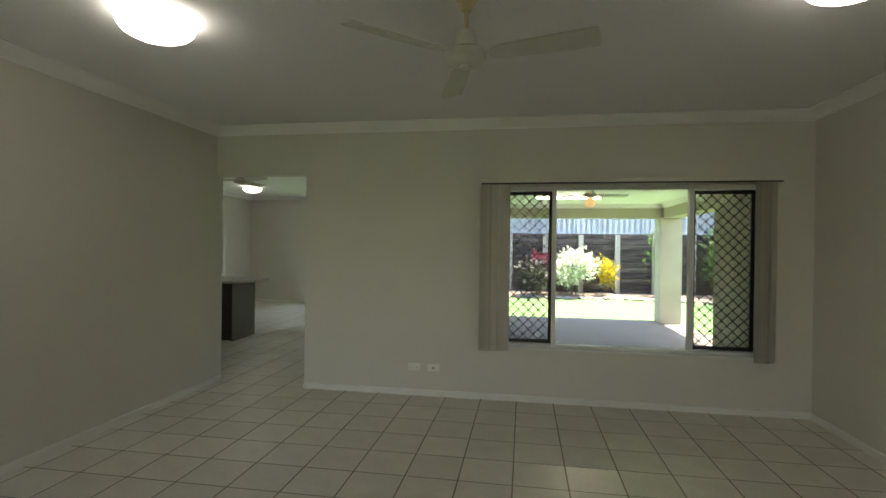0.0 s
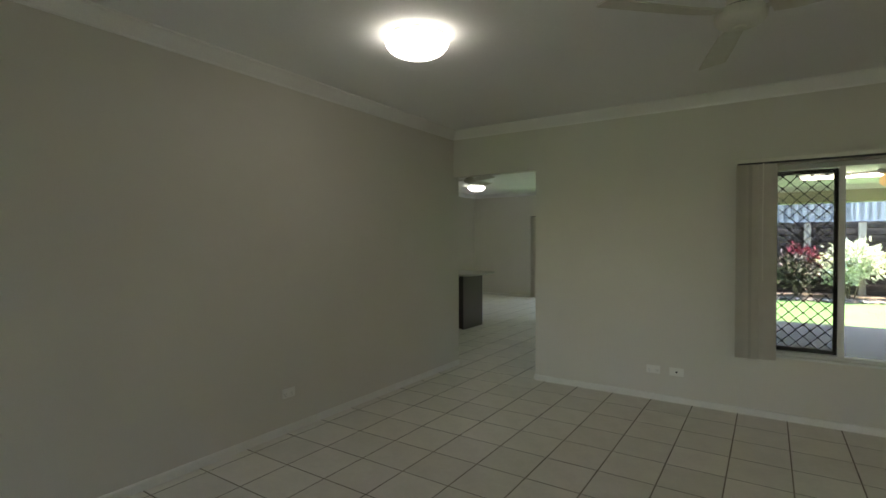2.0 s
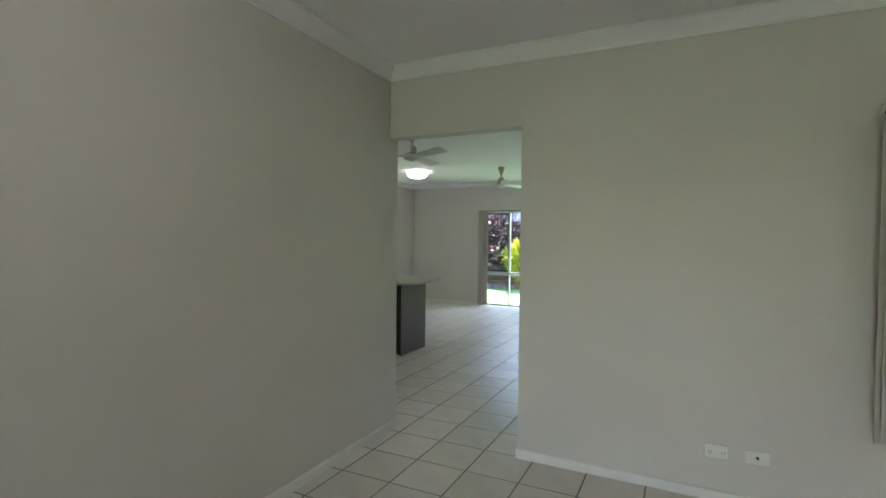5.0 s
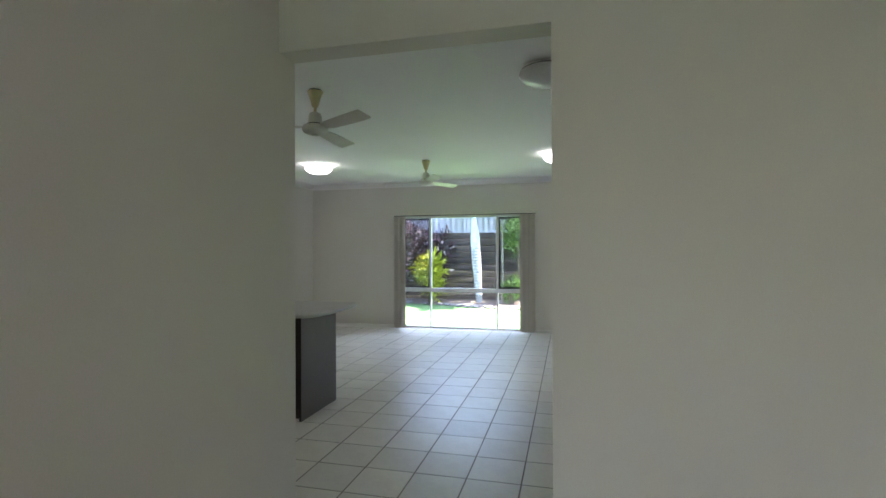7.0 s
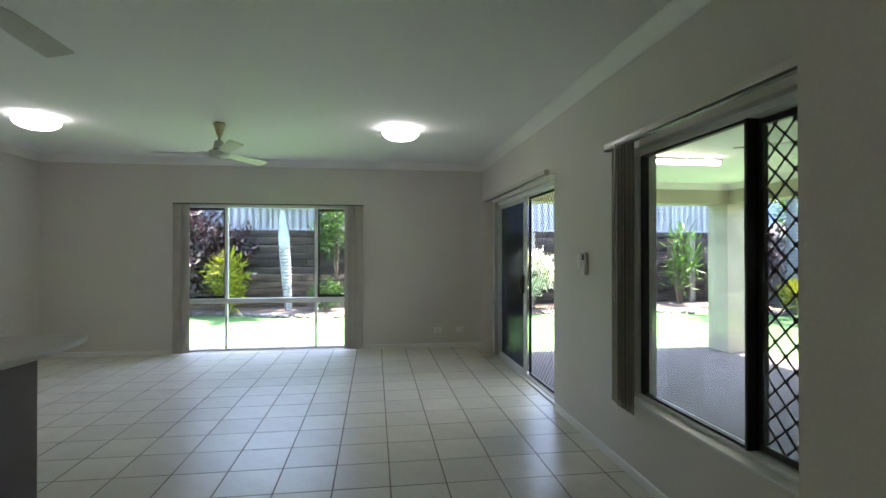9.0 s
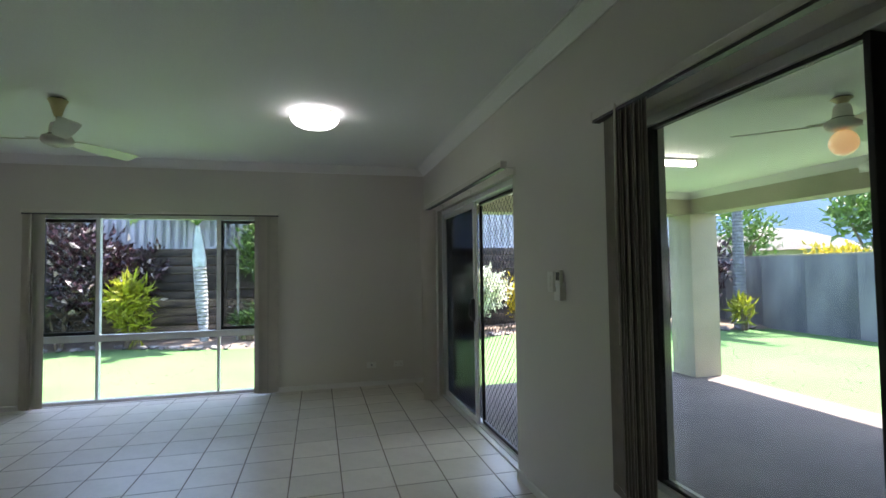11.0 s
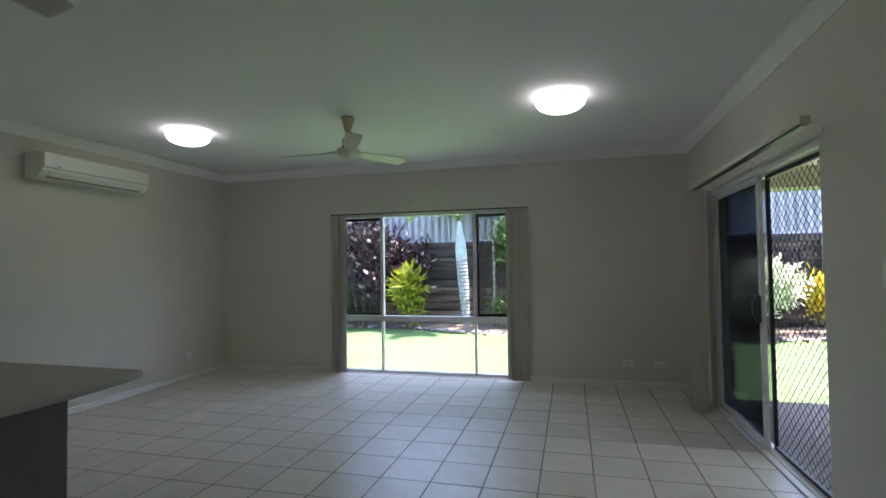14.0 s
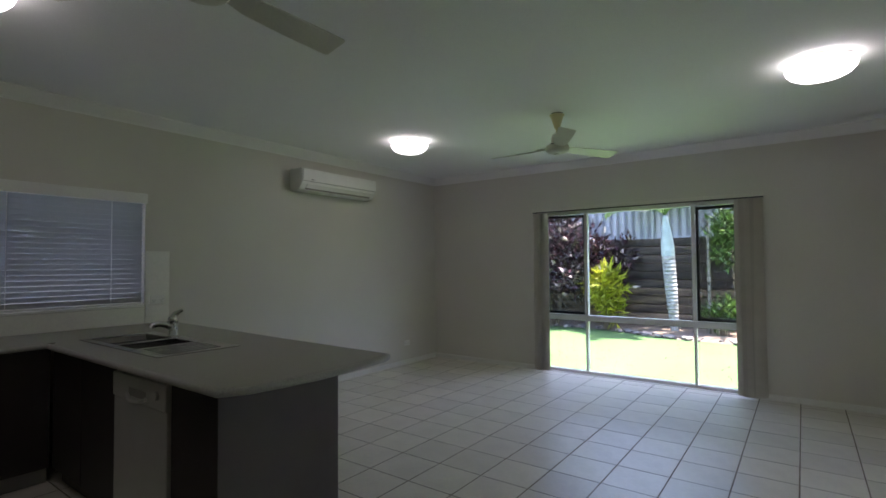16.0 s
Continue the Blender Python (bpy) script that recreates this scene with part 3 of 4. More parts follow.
def vertical_blind(m, w, drop, stacks, label, seed, off=0.115, jitter=7):
    """Headrail w long hung at z = 0 in front of the wall (local y into the room), slats gathered in stacks of (x, count, step, turn)."""
    rnd = random.Random(seed)
    root = thing("vertical_blind", (0, 0, 0), 0, label, "blind")
    root.matrix_basis = m
    rail = part("headrail", boxes((0, w, off - 0.021, off + 0.021, -0.014, 0.020), bev=0.005), M_RAIL, root)
    # dark strip added for the shadow gap below the rail
    part("rail_shadow_strip", boxes((0.0, w, off - 0.017, off + 0.017, -0.026, -0.014)), M_DARKPL, rail, "dark strip standing for the shadow gap under the headrail")
    part("end_cap", boxes((-0.006, 0, off - 0.023, off + 0.023, -0.024, 0.022), bev=0.002), M_RAIL, rail)
    part("end_cap", boxes((w, w + 0.006, off - 0.023, off + 0.023, -0.024, 0.022), bev=0.002), M_RAIL, rail)
    for x in (0.18, w / 2, w - 0.18):
        part("bracket", boxes((x - 0.015, x + 0.015, 0, off, 0.020, 0.024), (x - 0.015, x + 0.015, 0, 0.004, -0.03, 0.020)), M_RAIL, root)
    mesh = None
    for x, count, step, turn in stacks:
        for i in range(count):
            if mesh is None:
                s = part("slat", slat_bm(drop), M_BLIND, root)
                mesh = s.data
                mesh.materials.append(M_BLINDSHADE)
            else:
                s = new("slat", mesh)
                s.parent = root
            s.matrix_basis = pose(x + i * step, off, -0.03 - drop, rnd.uniform(-0.15, 0.15), rnd.uniform(-0.2, 0.2), turn + rnd.uniform(-jitter, jitter))
    x = stacks[-1][0]
    part("wand", tube(bmesh.new(), [(x + 0.03, off + 0.08, -0.03), (x + 0.032, off + 0.085, -0.45), (x + 0.03, off + 0.083, -0.95)], 0.0045, 8), M_RAIL, root)
    return root


vertical_blind(pose(5.365, 0, 2.070, 0, 0, 180), 2.575, 1.55, ((0.06, 6, 0.026, 44), (2.425, 6, 0.022, 44), (2.37, 1, 0, 6)),
               "beige fabric vertical blind drawn open over the lounge window", 1, 0.09)
vertical_blind(pose(0.515, Y2, 2.065, 0, 0, 180), 2.53, 2.01, ((0.055, 6, 0.022, 44), (0.20, 1, 0, 8), (2.44, 6, 0.012, -44), (2.38, 1, 0, -8)),
               "beige fabric vertical blind drawn open over the garden window", 2, 0.09)
vertical_blind(pose(X2, 0.66, 2.055, 0, 0, 90), 2.08, 1.56, ((0.07, 7, 0.015, 26), (1.79, 10, 0.021, 167)),
               "beige fabric vertical blind drawn open over the patio window", 3, jitter=2.5)
vertical_blind(pose(X2, 3.76, 2.062, 0, 0, 90), 2.33, 2.005, ((2.19, 8, 0.014, 80),),
               "beige fabric vertical blind gathered beside the sliding door", 4, 0.15)

ven = thing("venetian_blind", (XL, KW[0], KW[2]), 90, "white venetian blind lowered over the kitchen window", "blind")
part("valance", boxes((0.0, kwid, -0.055, -0.012, khei - 0.085, khei - 0.0), bev=0.006), M_TRIM, ven)
part("bottom_rail", boxes((0.01, kwid - 0.01, 0.005, 0.05, 0.018, 0.034), bev=0.004), M_TRIM, ven)
vs = None
nslat = 21
for i in range(nslat):
    if vs is None:
        s = part("slat", boxes((0.012, kwid - 0.012, -0.024, 0.024, -0.0012, 0.0012)), M_VEN, ven)
        vs = s.data
    else:
        s = new("slat", vs)
        s.parent = ven
    s.matrix_basis = pose(0, 0.028, 0.055 + i * (khei - 0.15) / (nslat - 1), -53, 0, 0)
for x in (0.25, kwid / 2, kwid - 0.25):
    part("ladder_cord", boxes((x - 0.002, x + 0.002, 0.0, 0.002, 0.02, khei - 0.08)), M_TRIM, ven)


# ---- ceiling fittings ----
def ceiling_light(x, y, lit, z=CEIL):
    root = thing("ceiling_light", (x, y, z), 0, "round oyster ceiling light, " + ("switched on" if lit else "switched off"), "ceiling light", "oyster lights")
    part("base", lathe(bmesh.new(), [(0.164, -0.030), (0.170, -0.026), (0.170, -0.002), (0.164, 0.0)], 48), M_PLASTIC, root, smooth=True)
    if not lit:
        part("grey_ring", lathe(bmesh.new(), [(0.180, -0.029), (0.183, -0.024), (0.180, -0.020), (0.170, -0.020)], 48), M_STEEL, root, "thin grey ring above the glass", smooth=True)
    prof = [(0.0, -0.128), (0.045, -0.127), (0.088, -0.121), (0.130, -0.109), (0.165, -0.090), (0.184, -0.067), (0.191, -0.045), (0.187, -0.031), (0.172, -0.0305)]
    part("diffuser", lathe(bmesh.new(), prof, 48), M_LAMP if lit else M_LAMPOFF, root, "glowing opal glass" if lit else "unlit opal glass", smooth=True)
    return root


for x, y, lit in ((1.235, -2.36, 1), (4.56, -2.36, 1), (0.94, 4.87, 1), (-2.47, 4.87, 1), (0.92, 1.79, 0), (-2.12, 1.41, 1)):
    ceiling_light(x, y, lit)


def blade_bm():
    """A pressed sheet blade, wider at the tip, with rounded corners."""
    bm = bmesh.new()
    out = [(0.12, -0.036), (0.20, -0.056), (0.42, -0.066), (0.652, -0.070), (0.664, -0.064), (0.668, -0.054), (0.668, 0.054), (0.664, 0.062),
           (0.652, 0.068), (0.42, 0.064), (0.20, 0.054), (0.12, 0.036)]
    prism(bm, out, -0.0025, 0.0025)
    for v in bm.verts:
        v.co.z += -0.012 * (v.co.y / 0.06) ** 2 * 0.5
    bmesh.ops.transform(bm, matrix=Matrix.Rotation(radians(-14), 4, "X") @ Matrix.Diagonal((0.93, 0.95, 1, 1)), verts=bm.verts)
    return bm


def ceiling_fan(x, y, a0, z, label, cup=1.0, lift=0.0):
    root = thing("ceiling_fan", (x, y, z), 0, label, "ceiling fan", "ceiling fans")
    part("canopy", lathe(bmesh.new(), [(r, -0.011 - h * cup) for r, h in ((0.018, 0.124), (0.024, 0.119), (0.036, 0.074), (0.050, 0.028), (0.062, 0.007), (0.062, 0.002), (0.056, 0.0))], 32), M_CREAM, root, "cream plastic cup", smooth=True)
    # dark disc paints the shadow in the gap between cup and ceiling
    part("canopy_gap_shadow", lathe(bmesh.new(), [(0.050, -0.012), (0.050, -0.001), (0.046, 0.0)], 24), M_DARKPL, root, "dark disc standing for the shadow gap above the cup")
    part("rod", lathe(bmesh.new(), [(0.011, lift - 0.20), (0.011, -0.03)], 16), M_CREAM, root, smooth=True)
    part("coupling_cover", lathe(bmesh.new(), [(r, h + lift) for r, h in ((0.060, -0.268), (0.054, -0.255), (0.050, -0.205), (0.042, -0.183), (0.024, -0.174), (0.012, -0.172))], 32), M_FAN, root, smooth=True)
    part("motor_slots", lathe(bmesh.new(), [(r, h + lift) for r, h in ((0.066, -0.274), (0.066, -0.266))], 32), M_DARKPL, root, "dark ventilation slots")
    part("motor_housing", lathe(bmesh.new(), [(r, h + lift) for r, h in ((0.025, -0.348), (0.058, -0.345), (0.084, -0.334), (0.097, -0.318), (0.099, -0.296), (0.092, -0.280), (0.066, -0.272))], 40), M_FAN, root, smooth=True)
    part("hub_cap", lathe(bmesh.new(), [(r, h + lift) for r, h in ((0.012, -0.358), (0.024, -0.355), (0.030, -0.346))], 24), M_FAN, root, smooth=True)
    me = None
    for k in range(3):
        if me is None:
            b = part("blade", blade_bm(), M_FAN, root)
            me = b.data
            arm = part("blade_arm", boxes((0.085, 0.19, -0.018, 0.018, 0.004, 0.008), bev=0.001), M_FAN, b)
            ame = arm.data
        else:
            b = new("blade", me)
            b.parent = root
            arm = new("blade_arm", ame)
            arm.parent = b
        b.matrix_basis = pose(0, 0, lift - 0.298, 0, 0, a0 + 120 * k)
    return root


ceiling_fan(2.90, -2.36, 105, CEIL, "white three-blade ceiling fan with a short cream ceiling cup", 0.6)
ceiling_fan(-0.85, 4.90, 60, CEIL, "white three-blade ceiling fan with a cream ceiling cup")
ceiling_fan(-0.85, 1.82, 91, CEIL, "white three-blade ceiling fan with a cream ceiling cup")


# ---- wall fittings ----
def power_outlet(m, kind="double"):
    root = thing("power_outlet", (0, 0, 0), 0, "white plastic " + ("double power outlet" if kind == "double" else "aerial outlet plate") + " low on the wall", "power outlet", "wall outlets")
    root.matrix_basis = m
    part("plate", boxes((-0.058, 0.058, 0, 0.009, -0.036, 0.036), bev=0.003), M_PLASTIC, root)
    if kind == "double":
        for x in (-0.032, 0.032):
            part("switch", boxes((x - 0.006, x + 0.006, 0.009, 0.013, 0.012, 0.026), bev=0.001), M_PLASTIC, root)
            part("socket", boxes((x - 0.009, x - 0.006, 0.009, 0.0096, -0.008, 0.0), (x + 0.006, x + 0.009, 0.009, 0.0096, -0.008, 0.0), (x - 0.0015, x + 0.0015, 0.009, 0.0096, -0.022, -0.013)), M_DARKPL, root)
    else:
        part("socket", lathe(bmesh.new(), [(0.008, 0), (0.008, 0.006)], 16, Matrix.Translation((0, 0.009, 0)) @ Matrix.Rotation(radians(-90), 4, "X")), M_DARKPL, root)
    return root


power_outlet(pose(2.14, 0, 0.275, 0, 0, 180))
power_outlet(pose(2.333, 0, 0.275, 0, 0, 180), "aerial")
power_outlet(pose(0, -2.33, 0.300, 0, 0, -90))
power_outlet(pose(1.585, Y2, 0.250, 0, 0, 180), "aerial")
power_outlet(pose(1.915, Y2, 0.250, 0, 0, 180))
power_outlet(pose(XL, 6.25, 0.29, 0, 0, -90))
power_outlet(pose(XL + 0.012, 2.93, 1.10, 0, 0, -90))

rem = thing("remote_control", (X2, 3.30, 1.22), 90, "white air conditioner remote in a wall holder", "remote control")
part("holder", boxes((-0.034, 0.034, 0, 0.008, 0.0, 0.10), (-0.034, 0.034, 0.008, 0.034, 0.0, 0.008), (-0.034, -0.029, 0.008, 0.034, 0.008, 0.075), (0.029, 0.034, 0.008, 0.034, 0.008, 0.075), (-0.029, 0.029, 0.030, 0.034, 0.008, 0.05), bev=0.001), M_PLASTIC, rem)
rb = part("handset", boxes((-0.027, 0.027, 0.009, 0.029, 0.009, 0.165), bev=0.005), M_PLASTIC, rem)
part("display", boxes((-0.019, 0.019, 0.029, 0.0305, 0.11, 0.155), bev=0.0005), M_DARKPL, rb, "dark display window")
sw = thing("light_switch", (X2, 3.43, 1.32), 90, "white plastic light switch plate", "light switch")
part("plate", boxes((-0.036, 0.036, 0, 0.009, -0.058, 0.058), bev=0.003), M_PLASTIC, sw)
for z in (-0.02, 0.02):
    part("rocker", boxes((-0.008, 0.008, 0.009, 0.013, z - 0.012, z + 0.012), bev=0.001), M_PLASTIC, sw)

ac = thing("air_conditioner", (XL, 4.86, 2.205), -90, "white split-system air conditioner high on the wall", "air conditioner")
bm = bmesh.new()
prof = [(0, 0.0), (0.12, 0.0), (0.165, 0.018), (0.205, 0.065), (0.215, 0.10), (0.215, 0.205), (0.20, 0.232), (0.17, 0.238), (0, 0.238)]
a = [bm.verts.new((-0.565, y, z)) for y, z in prof]
b = [bm.verts.new((0.565, y, z)) for y, z in prof]
for i in range(len(prof)):
    bm.faces.new((a[i], a[(i + 1) % len(prof)], b[(i + 1) % len(prof)], b[i]))
bm.faces.new(a[::-1])
bm.faces.new(b)
bmesh.ops.recalc_face_normals(bm, faces=bm.faces)
bmesh.ops.bevel(bm, geom=bm.edges[:], offset=0.006, segments=2, affect="EDGES")
part("body", bm, M_PLASTIC, ac)
part("front_panel", boxes((-0.555, 0.555, 0.213, 0.222, 0.098, 0.225), bev=0.004), M_PLASTIC, ac)
# grey strip stands in for the shade in the joint below the panel
part("panel_gap_shadow", boxes((-0.555, 0.555, 0.214, 0.218, 0.091, 0.096)), M_KICK, ac, "dark shadow gap")
part("louvre", boxes((-0.49, 0.49, -0.004, 0.004, -0.028, 0.028), bev=0.002), M_PLASTIC, ac).matrix_basis = pose(0, 0.192, 0.046, -42, 0, 0)
part("air_outlet", boxes((-0.49, 0.49, -0.002, 0.002, -0.03, 0.03)), M_KICK, ac, "grey outlet slot").matrix_basis = pose(0, 0.180, 0.032, -42, 0, 0)
part("badge", boxes((0.40, 0.45, 0.222, 0.223, 0.11, 0.118)), M_KICK, ac)

# ---- kitchen ----
PF, PE = 2.03, -1.10          # peninsula front and its end panel


def cabinet(name, m, w, d, h, doors, label, kick=True, material=None, kickmat=None):
    root = thing(name, (0, 0, 0), 0, label, "cabinet")
    root.matrix_basis = m
    kickmat = kickmat or M_KICK
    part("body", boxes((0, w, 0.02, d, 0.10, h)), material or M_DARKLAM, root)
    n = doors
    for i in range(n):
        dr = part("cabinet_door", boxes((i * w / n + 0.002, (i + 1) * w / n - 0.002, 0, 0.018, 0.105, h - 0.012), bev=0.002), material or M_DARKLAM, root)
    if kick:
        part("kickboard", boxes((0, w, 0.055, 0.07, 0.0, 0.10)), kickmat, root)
    return root


end = thing("peninsula_end_panel", (PE, PF, 0), 0, "grey-brown laminate end panel of the kitchen peninsula", "cabinet")
part("panel", boxes((-0.018, 0, 0.0, 0.635, 0.0, 0.865), bev=0.0015), M_LAM, end)
part("edge_strip", boxes((-0.0185, -0.0005, -0.0015, 0.0, 0.0, 0.865)), M_DARKLAM, end, "dark front edging")
back = thing("peninsula_back_panel", (XL, PF + 0.619, 0), 0, "grey-brown laminate back panel under the bench overhang", "cabinet")
part("panel", boxes((0, PE - 0.02 - XL, 0, 0.016, 0.0, 0.865), bev=0.0015), M_LAM, back)
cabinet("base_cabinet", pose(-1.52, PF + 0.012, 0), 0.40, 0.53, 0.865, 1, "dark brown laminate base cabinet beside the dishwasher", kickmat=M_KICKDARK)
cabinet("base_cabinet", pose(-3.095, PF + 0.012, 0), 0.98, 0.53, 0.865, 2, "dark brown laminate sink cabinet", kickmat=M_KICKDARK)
y = PF + 0.0
for wdt in (0.75, 0.75, 0.75, 0.75):
    cabinet("base_cabinet", pose(-3.10, y - wdt, 0, 0, 0, 90), wdt, 0.58, 0.865, 1, "dark brown laminate base cabinet along the window wall")
    y -= wdt

dwr = thing("dishwasher", (-2.110, PF - 0.002, 0), 0, "white freestanding dishwasher built into the peninsula", "dishwasher")
part("body", boxes((0.0, 0.585, 0.03, 0.56, 0.06, 0.845), bev=0.004), M_APPL, dwr)
part("door", boxes((0.002, 0.583, 0.0, 0.03, 0.13, 0.715), bev=0.006), M_APPL, dwr)
cp = part("control_panel", boxes((0.002, 0.583, -0.008, 0.03, 0.718, 0.842), bev=0.008), M_APPL, dwr)
part("handle_recess", boxes((0.20, 0.385, -0.0095, -0.006, 0.745, 0.785), bev=0.001), M_KICK, cp, "grey grip recess")
part("handle", tube(bmesh.new(), [(0.19 + 0.0205 * i, -0.012 - 0.020 * math.sin(math.pi * i / 10), 0.752 - 0.022 * math.sin(math.pi * i / 10)) for i in range(11)], 0.009, 10), M_APPL, cp, "curved white grip", smooth=True)
part("dial", lathe(bmesh.new(), [(0.022, 0), (0.022, 0.012), (0.018, 0.015)], 24, Matrix.Translation((0.50, -0.008, 0.785)) @ Matrix.Rotation(radians(90), 4, "X")), M_APPL, cp)
part("kick_plate", boxes((0.01, 0.575, 0.05, 0.06, 0.0, 0.13)), M_KICK, dwr)

top = thing("worktop", (0, 0, 0.865), 0, "grey speckled laminate L-shaped kitchen worktop with rolled edges", "worktop")
bow = [(-1.05, 2.0), (-0.995, 2.10), (-0.972, 2.25), (-0.958, 2.42), (-0.965, 2.60), (-0.978, 2.76), (-0.995, 2.88), (-1.015, 2.945)]
# the slab is laid in strips round the sink cut-out
SX0, SX1, SY0, SY1 = -2.98, -2.02, 2.19, 2.59
bm = bmesh.new()
prism(bm, [(SX1, 2.0)] + bow + [(SX1, 2.975)], 0, 0.036)
prism(bm, [(SX0, 2.0), (SX1, 2.0), (SX1, SY0), (SX0, SY0)], 0, 0.036)
prism(bm, [(SX0, SY1), (SX1, SY1), (SX1, 2.975), (SX0, 3.02)], 0, 0.036)
prism(bm, [(XL + 0.012, 2.05), (-3.07, 2.05), (SX0, 2.0), (SX0, 3.02), (XL + 0.012, 3.05)], 0, 0.036)
prism(bm, [(XL + 0.012, YK + 0.01), (-3.07, YK + 0.01), (-3.07, 2.05), (XL + 0.012, 2.05)], 0, 0.036)
bmesh.ops.remove_doubles(bm, verts=bm.verts, dist=0.0005)
part("slab", bm, M_TOP, top)
rim = [(-3.07, YK + 0.01), (-3.07, 2.0)] + [(-3.0, 2.0)] + bow + [(SX1, 2.975), (SX0, 3.02), (XL + 0.03, 3.05)]
part("rolled_edge", tube(bmesh.new(), [(x, y, 0.018) for x, y in rim], 0.018, 10), M_TOPEDGE, top, "pale grey speckled edge", smooth=True)

sink = thing("kitchen_sink", (0, -0.05, 0.901), 0, "stainless steel double-bowl sink with a drainer", "sink")
bm = boxes((-3.04, -2.99, 2.21, 2.68, 0.0, 0.006), (-2.60, -2.57, 2.26, 2.60, 0.0, 0.006), (-2.99, -2.30, 2.21, 2.26, 0, 0.006), (-2.99, -2.30, 2.60, 2.68, 0, 0.006), (-2.31, -1.93, 2.21, 2.68, 0.0, 0.006), bev=0.002)
part("rim", bm, M_STEEL, sink)
for x0, x1, dep in ((-2.99, -2.60, 0.17), (-2.57, -2.31, 0.13)):
    bm = boxes((x0, x1, 2.26, 2.264, -dep, 0), (x0, x1, 2.596, 2.60, -dep, 0), (x0, x0 + 0.004, 2.264, 2.596, -dep, 0), (x1 - 0.004, x1, 2.264, 2.596, -dep, 0), (x0, x1, 2.26, 2.60, -dep - 0.004, -dep))
    bowl = part("bowl", bm, M_STEEL, sink)
    part("drain", lathe(bmesh.new(), [(0.04, -dep), (0.04, -dep + 0.003), (0.03, -dep + 0.004)], 24, Matrix.Translation(((x0 + x1) / 2, 2.43, 0))), M_CHROME, bowl)
for i in range(6):
    part("drainer_rib", boxes((-2.26 + i * 0.05, -2.245 + i * 0.05, 2.28, 2.60, 0.006, 0.010), bev=0.0015), M_STEEL, sink)
tap = thing("kitchen_tap", (-2.70, 2.60, 0.907), 0, "chrome single-lever kitchen mixer tap", "tap")
part("tap_body", lathe(bmesh.new(), [(0.036, 0), (0.036, 0.006), (0.031, 0.012), (0.029, 0.085), (0.033, 0.09), (0.033, 0.115), (0.026, 0.132), (0.010, 0.138)], 28), M_CHROME, tap, smooth=True)
part("spout", tube(bmesh.new(), [(0, -0.015, 0.062), (-0.006, -0.05, 0.080), (-0.012, -0.09, 0.088), (-0.016, -0.125, 0.082), (-0.017, -0.133, 0.064)], [0.023, 0.022, 0.021, 0.020, 0.019], 14), M_CHROME, tap, smooth=True)
part("lever", tube(bmesh.new(), [(0, 0, 0.122), (0.012, 0.012, 0.15), (0.04, 0.045, 0.176)], [0.024, 0.018, 0.011], 12), M_CHROME, tap, smooth=True)

spl = thing("splashback", (XL, 0, 0.90), 0, "plain white glazed splashback under the kitchen window", "splashback", kind="structure")
tme = None
part("panel", boxes((0.0, 0.010, 2.835, 3.03, 0.004, 0.616), bev=0.0015), M_WTILE, spl)
for i in range(4):
    yy = 2.83 - (i + 1) * 1.0
    if yy > YK:
        if tme is None:
            t_ = part("panel", boxes((0.0, 0.010, 0.001, 0.999, 0.004, 0.140), bev=0.0015), M_WTILE, spl)
            tme = t_.data
        else:
            t_ = new("panel", tme)
            t_.parent = spl
        t_.location.y = yy

# ---- patio ----
PX, PY, PZ, PW = 6.63, 7.29, 2.46, 0.36      # patio edges and its ceiling
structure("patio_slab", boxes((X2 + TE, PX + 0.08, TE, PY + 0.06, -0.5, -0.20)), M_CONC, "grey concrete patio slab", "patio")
structure("patio_ceiling", boxes((X2 + TE, PX - 0.3, TE, PY - 0.3, PZ, PZ + 0.06)), M_CEIL, "white painted patio ceiling", "ceiling")
structure("patio_cornice", sweep_inside([(X2 + TE, TE), (PX - PW, TE), (PX - PW, PY - PW), (X2 + TE, PY - PW)],
                                        [(d, z - CEIL + PZ) for d, z in COVE]), M_TRIM, "white coved patio cornice", "cornice")
structure("patio_beam", boxes((PX - PW, PX, TE, PY - PW, 2.15, 2.62), (X2 + TE, PX, PY - PW, PY, 2.15, 2.62), bev=0.004), M_RENDER, "cream rendered beam round the patio", "beam")
structure("patio_post", boxes((PX - PW - 0.09, PX + 0.004, PY - PW - 0.09, PY + 0.004, -0.22, 2.148), bev=0.006), M_RENDER, "square cream rendered patio post", "post")
structure("wall_wing", boxes((6.05, 9.0, TE, 3.36, -0.4, 2.148)), M_RENDER, "cream rendered outside wall of the house", "wall")
structure("roof", boxes((XL - 0.8, PX + 0.62, YB - 0.8, PY + 0.62, 2.80, 2.95)), M_ROOF, "metal sheet roof over house and patio", "roof")
structure("eave_lining", boxes((XL - 0.8, XL - TE, YB - 0.8, PY + 0.6, 2.74, 2.80), (XL - TE, X2 + TE, Y2 + TE, PY + 0.6, 2.74, 2.80), (PX + 0.01, PX + 0.6, TE, PY + 0.6, 2.74, 2.80)), M_CEIL, "white eave lining", "eave")

pf = ceiling_fan(4.20, 3.21, 20, PZ, "white three-blade patio ceiling fan with an amber globe light", 0.3, 0.13)
part("globe", lathe(bmesh.new(), [(0.080 * math.sin(math.pi * (i + 0.02) / 14), -0.295 - 0.080 * math.cos(math.pi * (i + 0.02) / 14)) for i in range(13)], 28), M_GLOBE, pf, "glowing amber globe", smooth=True)
tl = thing("batten_light", (4.01, 4.96, PZ), 0, "white fluorescent batten light on the patio ceiling", "batten light")
